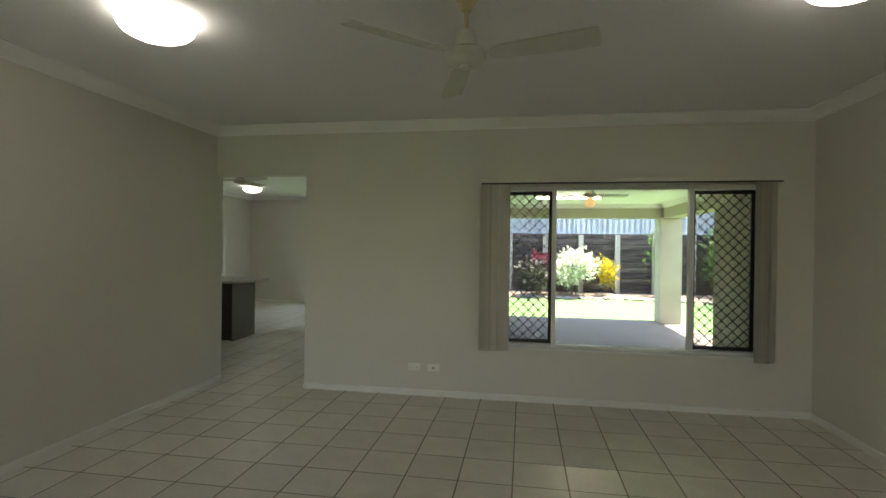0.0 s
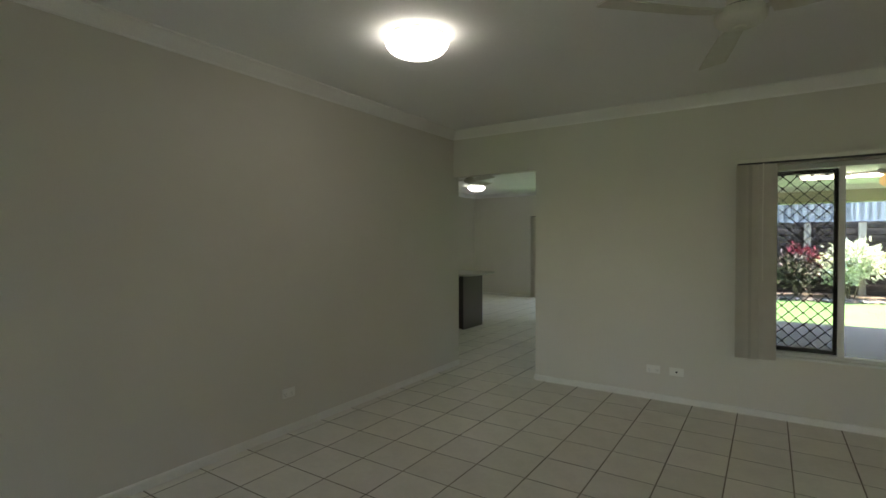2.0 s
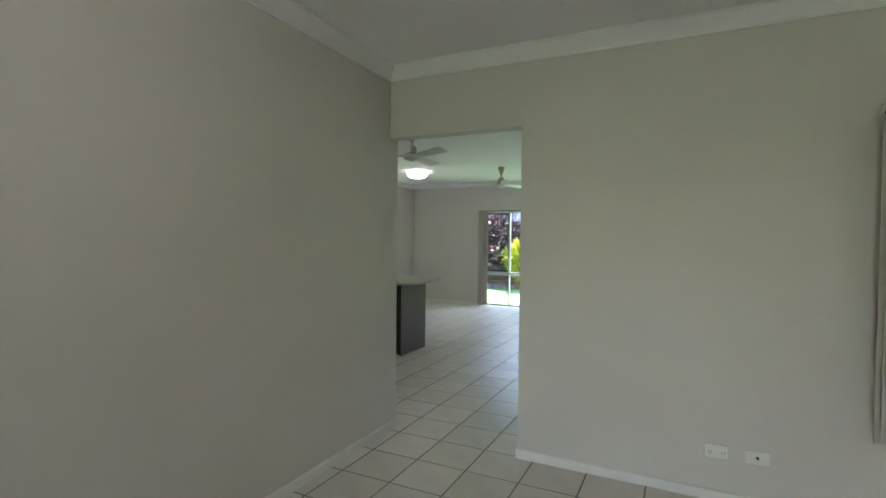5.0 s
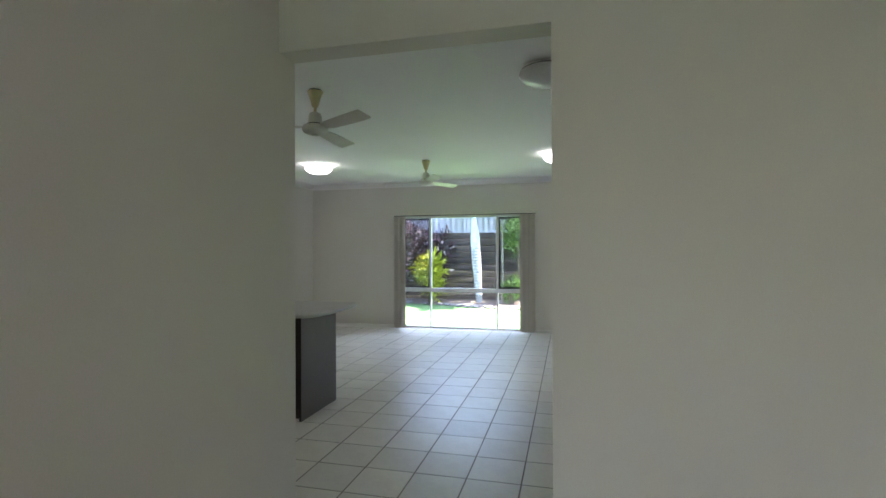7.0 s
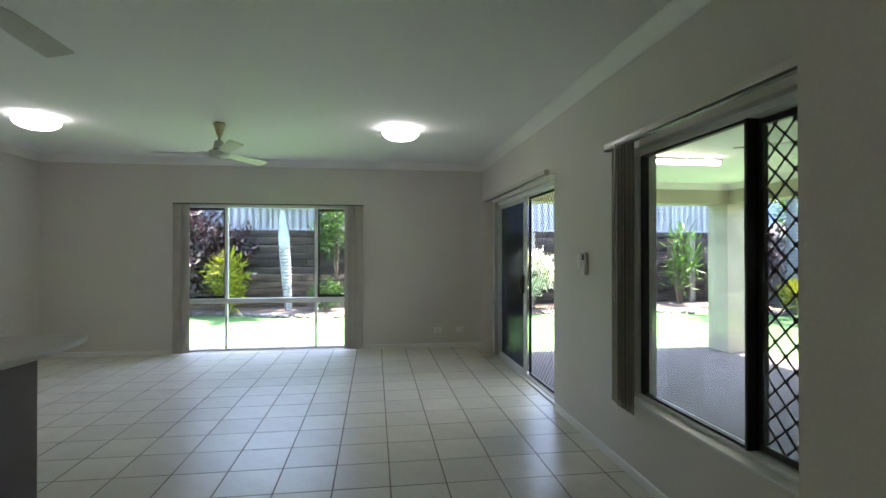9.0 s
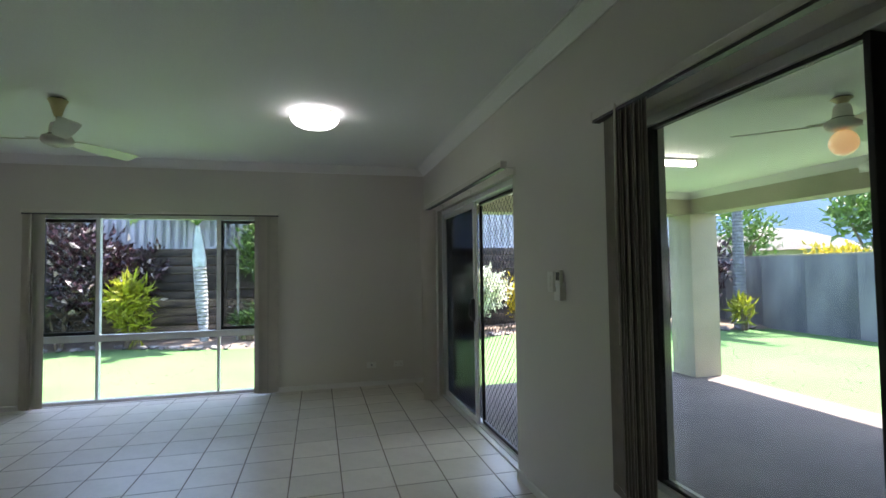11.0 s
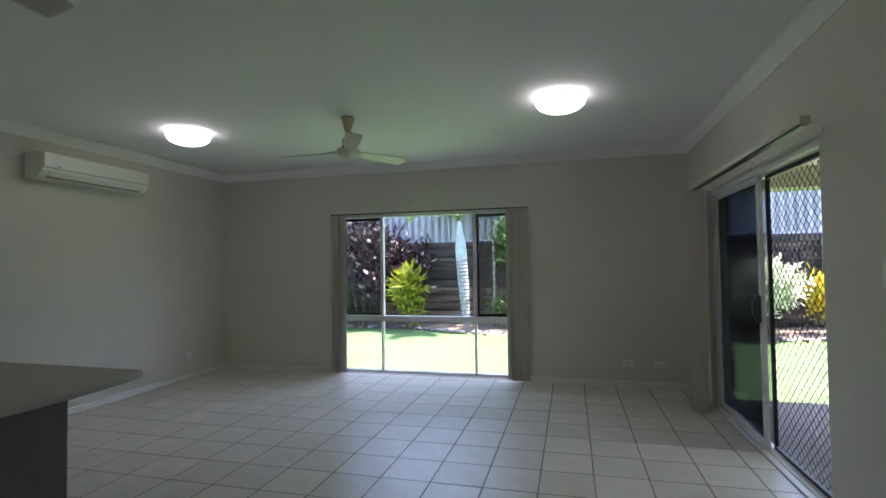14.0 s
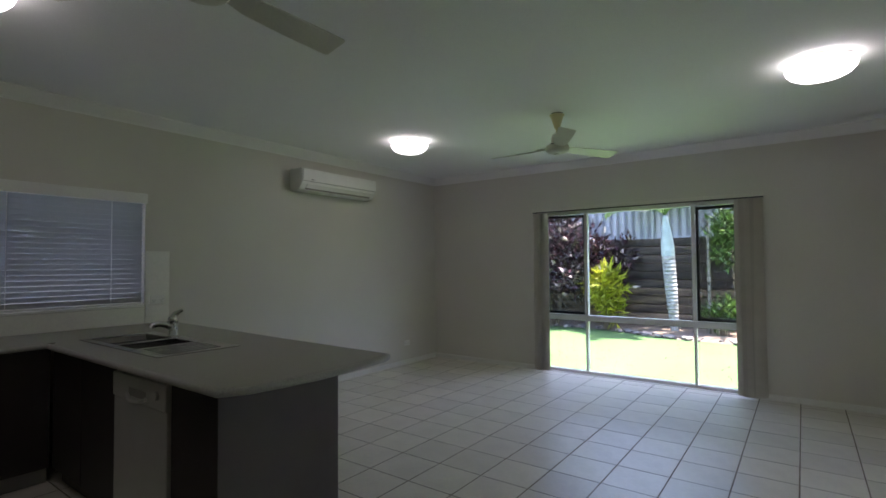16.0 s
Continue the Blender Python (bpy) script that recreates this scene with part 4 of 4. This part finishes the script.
part("tray", boxes((-0.61, 0.61, -0.05, 0.05, -0.026, 0), bev=0.003), M_PLASTIC, tl)
part("diffuser", boxes((-0.59, 0.59, -0.036, 0.036, -0.066, -0.026), bev=0.012), M_TUBE, tl, "glowing opal cover")
for s in (-1, 1):
    part("end_cap", boxes((s * 0.605 - 0.012, s * 0.605 + 0.012, -0.042, 0.042, -0.072, -0.026), bev=0.003), M_PLASTIC, tl)
bl = thing("bulkhead_light", (PX - PW, 4.45, 2.36), 90, "oval white bulkhead light on the patio beam", "wall light")
part("base", boxes((-0.13, 0.13, 0, 0.02, -0.05, 0.05), bev=0.008), M_PLASTIC, bl)
part("cover", lathe(bmesh.new(), [(0.125, 0), (0.12, 0.03), (0.10, 0.055), (0.05, 0.07), (0.0, 0.074)], 32, Matrix.Translation((0, 0.02, 0)) @ Matrix.Scale(0.42, 4, (0, 0, 1)) @ Matrix.Rotation(radians(-90), 4, "X")), M_LAMPOFF, bl, smooth=True)

# ---- garden ----
WY = 13.8       # face of the retaining wall
EX = 12.3       # face of the side fence
bm = bmesh.new()
bmesh.ops.create_grid(bm, x_segments=60, y_segments=60, size=400)
for v in bm.verts:
    v.co.z = GZ
structure("ground", bm, M_GRASS, "bright green sunlit back lawn", "lawn")
structure("side_path", boxes((-9, XL - TE, YB, Y2, GZ - 0.2, GZ + 0.03)), M_CONC, "plain grey concrete side path", "path")
# unseen pale wall, added to send bluish-white light through the kitchen blind
structure("wall_side_boundary", boxes((-5.75, -5.65, YB - 2, WY, GZ - 0.2, 1.55)), M_FENCE, "unseen plain pale wall added to bounce light at the kitchen blind", "fence")
structure("front_path", boxes((-4, 7, YB - 6, YB - TE, GZ - 0.2, GZ + 0.03)), M_CONC, "plain grey concrete front path", "path")
# mulch bed along the wall, with a wavy edge
rnd = random.Random(5)


def bed_edge(x):
    return 12.3 + 0.85 / (1 + math.exp((x + 2) * 1.5)) + 0.10 * math.sin(x * 1.3) - 1.1 * max(0, min(1, (x - 8) / 3))


bm = bmesh.new()
xs = [-12 + 0.3 * i for i in range(82)]
lo = [bm.verts.new((x, bed_edge(x), GZ + 0.004)) for x in xs]
mid = [bm.verts.new((x, bed_edge(x) + 0.3, GZ + 0.06 + rnd.uniform(0, 0.03))) for x in xs]
hi = [bm.verts.new((x, WY + 0.05, GZ + 0.10 + rnd.uniform(0, 0.03))) for x in xs]
for r0, r1 in ((lo, mid), (mid, hi)):
    for i in range(len(xs) - 1):
        bm.faces.new((r0[i], r0[i + 1], r1[i + 1], r1[i]))
tagged(part("garden_bed", bm, M_SOIL), "dark mulched garden bed along the retaining wall", "garden bed", kind="structure")


def pebble(bm, x, y, z, r, rnd):
    m = Matrix.LocRotScale((x, y, z), Euler((rnd.uniform(-.3, .3), rnd.uniform(-.3, .3), rnd.uniform(0, 6))), (r * rnd.uniform(0.8, 1.5), r, r * rnd.uniform(0.45, 0.7)))
    bmesh.ops.create_icosphere(bm, subdivisions=1, radius=1, matrix=m)


bm = bmesh.new()
for i in range(230):
    x = rnd.uniform(-7, 12)
    pebble(bm, x, bed_edge(x) + rnd.uniform(-0.05, 0.22), GZ + 0.04, rnd.uniform(0.04, 0.10), rnd)
tagged(part("edging_stones", bm, M_STONE), "loose grey stones edging the garden bed", "stones", kind="stuff")

# lawn blades
bm = bmesh.new()
for i in range(6000):
    x, y = rnd.uniform(-5, 11.5), rnd.uniform(7.9, 13.2)
    if i % 3 == 0:
        x, y = rnd.uniform(6.4, 11.8), rnd.uniform(3, 12)
    if y > bed_edge(x) or (x < PX + 0.15 and y < PY + 0.1):
        continue
    a = rnd.uniform(0, 6.283)
    h, w = rnd.uniform(0.008, 0.018), rnd.uniform(0.005, 0.010)
    dx, dy = math.cos(a) * w, math.sin(a) * w
    tx, ty = rnd.uniform(-0.03, 0.03), rnd.uniform(-0.03, 0.03)
    bm.faces.new((bm.verts.new((x - dx, y - dy, GZ)), bm.verts.new((x + dx, y + dy, GZ)), bm.verts.new((x + tx, y + ty, GZ + h))))
tagged(part("lawn_grass", bm, M_BLADE), "short blades of bright green lawn grass", "grass", kind="stuff")

# timber sleeper retaining wall with posts, and the sheet fence on top
rw = thing("retaining_wall", (0, WY, GZ), 0, "weathered dark timber sleeper retaining wall with grey posts", "retaining wall", kind="structure")
sm = None
L, H = 2.4, 0.203
for row in range(11):
    for col in range(9):
        x = -8.4 + col * L + (0.6 if row % 2 else 0)
        if sm is None:
            o = part("sleeper", boxes((0.010, L - 0.010, 0, 0.075, 0.010, H - 0.010), bev=0.014), M_SLEEPER, rw)
            sm = o.data
        else:
            o = new("sleeper", sm)
            o.parent = rw
        if row < 5 and x < 1:
            o.material_slots[0].link = "OBJECT"
            o.material_slots[0].material = M_SLEEPER2
        o.matrix_basis = pose(x, rnd.uniform(0, 0.05), row * H + 0.02 + rnd.uniform(-0.006, 0.006), 0, rnd.uniform(-0.35, 0.35), rnd.uniform(-0.5, 0.5))
pm = None
for i in range(8):
    x = 2.70 + i * 1.27
    if pm is None:
        o = part("post", boxes((-0.085, 0.085, -0.15, 0.0, 0, 2.2), bev=0.014), M_HPOST, rw)
        pm = o.data
    else:
        o = new("post", pm)
        o.parent = rw
    o.location = (x, 0, 0)
structure("ground_bank", boxes((-9, EX + 0.4, WY + 0.10, WY + 6, GZ - 0.1, GZ + 2.22)), M_SOIL, "raised earth behind the retaining wall", "bank")


def corrugated(w, h, pitch=0.19, depth=0.022):
    """A pressed fence sheet, local x along, y through."""
    bm = bmesh.new()
    pts = []
    x = 0.0
    while x < w - 1e-6:
        for f, d in ((0, 0), (0.30, 0), (0.42, depth), (0.72, depth), (0.84, 0)):
            if x + f * pitch <= w:
                pts.append((x + f * pitch, d))
        x += pitch
    pts.append((w, 0))
    a = [bm.verts.new((px, py, 0)) for px, py in pts]
    b = [bm.verts.new((px, py, h)) for px, py in pts]
    for i in range(len(pts) - 1):
        bm.faces.new((a[i], a[i + 1], b[i + 1], b[i]))
    bmesh.ops.solidify(bm, geom=bm.faces[:], thickness=0.002)
    return bm


def sheet_fence(name, m, n, w, h, material, label, depth):
    root = thing(name, (0, 0, 0), 0, label, "fence", kind="structure")
    root.matrix_basis = m
    me = pme = rme = None
    for i in range(n):
        if me is None:
            s = part("fence_panel", corrugated(w - 0.05, h - 0.06, 0.19, depth), material, root)
            p = part("post", boxes((-0.028, 0.028, -0.03, 0.045, 0, h + 0.02), bev=0.004), material, root)
            r1 = part("rail", boxes((0.03, w - 0.03, -0.015, 0.035, h - 0.05, h), bev=0.004), material, root)
            me, pme, rme = s.data, p.data, r1.data
        else:
            s, p, r1 = new("fence_panel", me), new("post", pme), new("rail", rme)
            s.parent = p.parent = r1.parent = root
        r2 = new("rail", rme)
        r2.parent = root
        s.location, p.location, r1.location, r2.location = (i * w + 0.025, 0, 0.04), (i * w, 0, 0), (i * w, 0, 0), (i * w, 0, -h + 0.08)
    return root


sheet_fence("boundary_fence", pose(-9.38, WY + 0.12, GZ + 2.22), 9, 2.4, 1.66, M_FENCE, "pale blue-grey pressed metal sheet fence on the retaining wall", 0.0007)
sf = thing("side_fence", (EX, WY, GZ), -90, "weathered smooth blue-grey panel side fence", "fence", kind="structure")
fm = cm = None
for i in range(18):
    if fm is None:
        o = part("fence_panel", boxes((0.004, 1.196, 0, 0.045, 0, 1.86), bev=0.004), M_FENCE2, sf)
        c = part("capping", boxes((0, 1.2, -0.01, 0.055, 1.862, 1.90), bev=0.004), M_HPOST, sf)
        fm, cm = o.data, c.data
    else:
        o, c = new("fence_panel", fm), new("capping", cm)
        o.parent = c.parent = sf
    o.location = (i * 1.2, rnd.uniform(0, 0.006), 0)
    c.location = (i * 1.2, 0, 0)
stake = thing("garden_stake", (-0.86, 13.1, GZ + 0.07), 0, "thin pale timber stake beside the climbing shrub", "stake")
part("pole", tube(bmesh.new(), [(0, 0, -0.1), (0.01, 0, 1.2), (0.0, 0.02, 2.5)], [0.035, 0.032, 0.028], 10), M_HPOST, stake, smooth=True)


# ---- plants ----
def leaf_cloud(bm, n, centre, rad, size, rnd, long=2.4, lumps=7, up=0.3):
    """Many small pointed leaves on lumps inside an uneven crown."""
    cs = []
    for _ in range(lumps):
        d = Vector((rnd.gauss(0, 1), rnd.gauss(0, 1), rnd.gauss(0, 1))).normalized()
        cs.append((Vector((d.x * rad[0], d.y * rad[1], d.z * rad[2])) * rnd.uniform(0.35, 0.75), rnd.uniform(0.35, 0.55)))
    c0 = Vector(centre)
    for _ in range(n):
        c, s = rnd.choice(cs)
        d = Vector((rnd.gauss(0, 1), rnd.gauss(0, 1), rnd.gauss(0, 1))).normalized() * (rnd.uniform(0.45, 1.0) if rnd.random() > 0.2 else rnd.uniform(1.0, 1.45)) * s
        p = c0 + c + Vector((d.x * rad[0], d.y * rad[1], d.z * rad[2]))
        ax = (Vector((d.x, d.y, d.z + up)) + Vector((rnd.uniform(-.5, .5), rnd.uniform(-.5, .5), rnd.uniform(-.5, .5)))).normalized()
        side = ax.cross(Vector((rnd.uniform(-1, 1), rnd.uniform(-1, 1), rnd.uniform(-1, 1)))).normalized()
        l, w = size * rnd.uniform(0.7, 1.3), size / long * rnd.uniform(0.7, 1.2)
        nrm = ax.cross(side) * w * 0.35
        a = bm.verts.new(p)
        b = bm.verts.new(p + ax * l * 0.45 + side * w * 0.5 + nrm)
        t = bm.verts.new(p + ax * l - nrm * 0.6)
        e = bm.verts.new(p + ax * l * 0.45 - side * w * 0.5 + nrm)
        m = bm.verts.new(p + ax * l * 0.5)
        bm.faces.new((a, b, m))
        bm.faces.new((b, t, m))
        bm.faces.new((t, e, m))
        bm.faces.new((e, a, m))


def shrub(name, x, y, z, w, h, material, n, size, label, seed, long=2.4, stems=6, low=0.12):
    rnd = random.Random(seed)
    root = thing(name, (x, y, z), 0, label, "shrub")
    bm = bmesh.new()
    for i in range(stems):
        a = rnd.uniform(0, 6.283)
        r = rnd.uniform(0.3, 0.8) * w / 2
        tube(bm, [(0.05 * math.cos(a), 0.05 * math.sin(a), -0.05), (r * 0.45 * math.cos(a), r * 0.45 * math.sin(a), h * 0.4), (r * math.cos(a), r * math.sin(a), h * rnd.uniform(0.6, 0.9))], [0.022, 0.015, 0.006], 6)
    part("stems", bm, M_STEM, root)
    bm = bmesh.new()
    leaf_cloud(bm, n, (0, 0, h * (0.5 + low / 2)), (w / 2, w / 2, h * (0.5 - low / 2)), size, rnd, long, 11)
    part("crown", bm, material, root)
    return root


BZ = GZ + 0.07
shrub("croton_shrub", -3.10, 13.10, BZ, 0.86, 1.55, M_LLIME, 820, 0.26, "lime-yellow leafy croton shrub in the garden bed", 11, 4.2)
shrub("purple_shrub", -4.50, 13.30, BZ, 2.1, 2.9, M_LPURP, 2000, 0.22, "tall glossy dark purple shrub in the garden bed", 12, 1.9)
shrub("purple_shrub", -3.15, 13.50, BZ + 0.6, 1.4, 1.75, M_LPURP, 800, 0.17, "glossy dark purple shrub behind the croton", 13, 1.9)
shrub("green_shrub", -5.3, 13.10, BZ, 1.3, 1.2, M_LGREEN, 1500, 0.16, "dark green leafy shrub in the garden bed", 14)
shrub("climbing_shrub", -0.38, 13.30, BZ + 1.0, 0.95, 2.0, M_LGREEN, 520, 0.24, "green long-leaved shrub against the sleepers", 15, 3.5)
shrub("low_fern", -0.58, 13.00, BZ, 0.8, 0.75, M_LGREEN, 240, 0.26, "low green strappy plant in the garden bed", 16, 4.0)
shrub("variegated_shrub", 4.90, 12.75, BZ, 1.55, 1.5, M_LWHITE, 2400, 0.16, "bushy white-variegated shrub in full sun", 17, 2.2)
shrub("red_cordyline", 3.85, 12.95, BZ + 0.35, 0.8, 1.2, M_LRED, 600, 0.24, "red-leaved cordyline beside the pale shrub", 18, 4.0)
shrub("green_shrub", 3.70, 12.60, BZ, 1.25, 1.15, M_LFLECK, 1300, 0.17, "dark green shrub with pale flecked leaves", 19)
shrub("yellow_croton", 6.02, 13.05, BZ + 0.25, 0.75, 1.15, M_LYEL, 420, 0.17, "bright yellow croton shrub", 20, 3.0)
shrub("slim_shrub", 7.75, 13.25, BZ, 0.8, 2.7, M_LGREEN, 120, 0.28, "slim wispy green shrub beside the retaining wall", 21, 5.0)
shrub("yellow_croton", 7.85, 12.95, BZ, 0.6, 1.1, M_LYEL, 500, 0.16, "small yellow croton shrub", 22, 3.0)
shrub("young_palm_shrub", 11.25, 10.95, BZ, 0.48, 0.85, M_LLIME, 110, 0.26, "small lime-green strappy plant by the corner palm", 23, 3.5)
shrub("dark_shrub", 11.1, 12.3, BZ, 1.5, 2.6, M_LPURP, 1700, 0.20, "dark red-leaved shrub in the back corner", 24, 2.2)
shrub("fence_shrub", 9.6, 13.2, BZ, 1.1, 2.5, M_LGREEN, 260, 0.34, "wispy long-leaved green shrub against the retaining wall", 25, 5.5)


def palm(x, y, z, h, r, label, seed, bottle=0.0, steep=0.0, bark=M_BARK):
    rnd = random.Random(seed)
    root = thing("palm_tree", (x, y, z), 0, label, "palm tree")
    if bottle:
        root.matrix_basis = pose(x, y, z, 0, -3.5, 0)
    bm = bmesh.new()
    n = int(h / 0.085)
    prof = []
    for i in range(n):
        t = i / n
        rr = r * (1 + bottle * math.sin(math.pi * 0.5 * min(1, t * 1.15)) ** 1.2) if bottle else r * (1 - 0.35 * t)
        prof += [(rr * 1.06, -0.1 + i * h / n), (rr * 0.95, -0.1 + (i + 0.75) * h / n)]
    lathe(bm, prof, 20)
    part("trunk", bm, bark, root, "grey ringed trunk", smooth=True)
    part("crownshaft", lathe(bmesh.new(), [(rr * 1.04, h - 0.12), (rr * 1.03, h + 0.12), (rr * 0.78, h + 0.42), (rr * 0.36, h + 0.80)], 20), M_SHAFT, root, "smooth pale green crownshaft", smooth=True)
    for k in range(11):
        a, lift = k * 0.571 * 2 + rnd.uniform(-0.2, 0.2), rnd.uniform(0.2, 0.9) + steep
        bm = bmesh.new()
        pts = []
        for i in range(9):
            s = i / 8 * 2.1
            rad = s * math.cos(lift) * 0.95
            zz = h + 0.85 + s * math.sin(lift) - 0.28 * s * s
            pts.append(Vector((rad * math.cos(a), rad * math.sin(a), zz)))
        tube(bm, pts, [0.02 - 0.0018 * i for i in range(9)], 5)
        side = Vector((-math.sin(a), math.cos(a), 0))
        for i in range(46):
            f = 0.12 + 0.88 * i / 46
            j = min(int(f * 8), 7)
            p = pts[j].lerp(pts[j + 1], f * 8 - j)
            d = (pts[j + 1] - pts[j]).normalized()
            for s in (-1, 1):
                l = 0.50 * (1 - 0.55 * f) * rnd.uniform(0.85, 1.1)
                e = (side * s + d * 0.5 + Vector((0, 0, -0.35 + rnd.uniform(-0.15, 0.15)))).normalized() * l
                w = d * 0.018
                bm.faces.new((bm.verts.new(p - w), bm.verts.new(p + w), bm.verts.new(p + e * 0.6 + w * 0.8), bm.verts.new(p + e)))
        part("frond", bm, M_LGREEN, root)
    return root


palm(-1.58, 13.20, BZ, 1.86, 0.086, "bottle palm with a pale ringed trunk in the garden bed", 31, 0.62, 0.5)
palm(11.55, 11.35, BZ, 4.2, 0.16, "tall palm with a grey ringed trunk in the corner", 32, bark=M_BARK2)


def tree(x, y, z, h, w, material, n, size, label, seed):
    rnd = random.Random(seed)
    root = thing("tree", (x, y, z), 0, label, "tree")
    bm = bmesh.new()
    tube(bm, [(0, 0, -0.2), (0.05, 0.02, h * 0.25), (0.0, 0.1, h * 0.55)], [0.16, 0.12, 0.08], 9)
    for k in range(7):
        a, b = rnd.uniform(0, 6.28), rnd.uniform(0.3, 0.5) * h
        r = rnd.uniform(0.25, 0.42) * w
        tube(bm, [(0, 0, b), (r * 0.5 * math.cos(a), r * 0.5 * math.sin(a), b + h * 0.15), (r * math.cos(a), r * math.sin(a), b + h * rnd.uniform(0.2, 0.4))], [0.07, 0.045, 0.015], 6)
    part("trunk", bm, M_STEM, root)
    bm = bmesh.new()
    leaf_cloud(bm, n, (0, 0, h * 0.68), (w / 2, w / 2, h * 0.34), size, rnd, 2.2, 14)
    part("crown", bm, material, root)


tree(18.5, 12.8, GZ, 4.6, 2.8, M_LGREEN, 750, 0.34, "leafy green tree beyond the side fence", 41)
tree(16.4, 15.9, GZ, 4.2, 2.2, M_LGREEN, 800, 0.26, "leafy green tree beyond the back corner", 42)
tree(16.2, 12.4, GZ, 2.35, 1.8, M_LYEL, 800, 0.20, "yellow-leaved bush showing over the side fence", 43)
tree(22.5, 11.0, GZ, 5.0, 3.0, M_LGREEN, 1500, 0.34, "leafy green tree beyond the side fence", 44)

# neighbour's house over the fence, and the hills
nb = thing("neighbour_house", (25, 22, GZ), 20, "low cream neighbouring house with a dark roof", "house")
part("wall", boxes((-5, 5, -3, 3, 0, 2.3)), M_RENDER, nb)
bm = bmesh.new()
v = [bm.verts.new(c) for c in ((-5.6, -3.6, 2.3), (5.6, -3.6, 2.3), (5.6, 3.6, 2.3), (-5.6, 3.6, 2.3), (-3, 0, 3.6), (3, 0, 3.6))]
for f in ((0, 1, 5, 4), (1, 2, 5), (2, 3, 4, 5), (3, 0, 4), (3, 2, 1, 0)):
    bm.faces.new([v[i] for i in f])
part("roof", bm, M_NROOF, nb)
for x in (-2.5, 2.0):
    wn = part("window", boxes((x - 0.7, x + 0.7, -3.03, -2.98, 0.9, 2.0)), M_DARKPL, nb)
bm = bmesh.new()
ring = []
N = 90
for j, (d, f) in enumerate(((130, 0.0), (170, 0.6), (230, 1.0), (330, 0.0))):
    row = []
    for i in range(N):
        a = radians(-40 + 230 * i / (N - 1))
        hh = 27 + 9 * math.sin(a * 3.1) + 5 * math.sin(a * 7.3 + 1) + 2.5 * math.sin(a * 17)
        row.append(bm.verts.new((d * math.cos(a), d * math.sin(a), GZ - 0.5 + max(0.0, hh) * f)))
    ring.append(row)
for r0, r1 in zip(ring, ring[1:]):
    for i in range(N - 1):
        bm.faces.new((r0[i], r0[i + 1], r1[i + 1], r1[i]))
tagged(part("backdrop", bm, M_HILL, smooth=True), "wooded hills in the distance, coloured blue for haze", "hills", kind="structure")

# ---- floor: slab, then its tiles ----
floor = structure("floor", boxes((XL - 0.05, X2 + 0.05, YK - 0.05, Y2 + 0.05, -0.2, -0.0010), (-0.05, X2 + 0.05, YB - 0.05, YK - 0.05, -0.2, -0.0010),
                                 (X2 + 0.05, XR + 0.05, YB - 0.05, 0.05, -0.2, -0.0010)), M_GROUT, "cream ceramic floor tiles with dark grout lines", "floor")
PITCH, GX, GY = 0.338, 0.094, 0.015
GAP = 0.0055


def tile_geo(x0, x1, y0, y1):
    c = 0.0025
    vs = [(x0, y0, -0.006), (x1, y0, -0.006), (x1, y1, -0.006), (x0, y1, -0.006), (x0, y0, -0.0022), (x1, y0, -0.0022), (x1, y1, -0.0022), (x0, y1, -0.0022),
          (x0 + c, y0 + c, 0), (x1 - c, y0 + c, 0), (x1 - c, y1 - c, 0), (x0 + c, y1 - c, 0)]
    fs = [(8, 9, 10, 11)]
    for k in range(4):
        l = (k + 1) % 4
        fs += [(k, l, 4 + l, 4 + k), (4 + k, 4 + l, 8 + l, 8 + k)]
    return vs, fs


full = bpy.data.meshes.new("tile")
_tv, _tf = tile_geo(GAP / 2, PITCH - GAP / 2, GAP / 2, PITCH - GAP / 2)
full.from_pydata(_tv, [], _tf)
full.materials.append(M_TILE)
rest_v, rest_f = [], []
count = 0
rnd = random.Random(9)
for i in range(-14, 18):
    for j in range(-26, 22):
        x0, y0 = GX + i * PITCH, GY + j * PITCH
        x1, y1 = x0 + PITCH, y0 + PITCH
        cx, cy = (x0 + x1) / 2, (y0 + y1) / 2
        if cy > 0.05:
            lim = (XL - 0.03, X2 + 0.03, -9, Y2 + 0.03)
        elif cx < -0.12:
            lim = (XL - 0.03, 9, YK - 0.03, 9)
        else:
            lim = (-9, XR + 0.03, YB - 0.03, 9)
        a0, a1, b0, b1 = max(x0, lim[0]), min(x1, lim[1]), max(y0, lim[2]), min(y1, lim[3])
        if a1 - a0 < 0.02 or b1 - b0 < 0.02:
            continue
        whole = a1 - a0 > PITCH - 1e-4 and b1 - b0 > PITCH - 1e-4
        if whole and -0.95 < cx < 2.2 and -1.9 < cy < 6.9 and count < 300:
            o = new("tile", full)
            o.parent = floor
            o.location = (x0, y0, rnd.uniform(-0.0005, 0.0005))
            count += 1
        else:
            g, h = GAP / 2, len(rest_v)
            vs_, fs_ = tile_geo(a0 + g, a1 - g, b0 + g, b1 - g)
            rest_v += vs_
            rest_f += [tuple(k + h for k in f) for f in fs_]
me = bpy.data.meshes.new("tiles")
me.from_pydata(rest_v, [], rest_f)
me.materials.append(M_TILE2)
o = tagged(new("floor_tiles", me), kind="stuff")
o.parent = floor
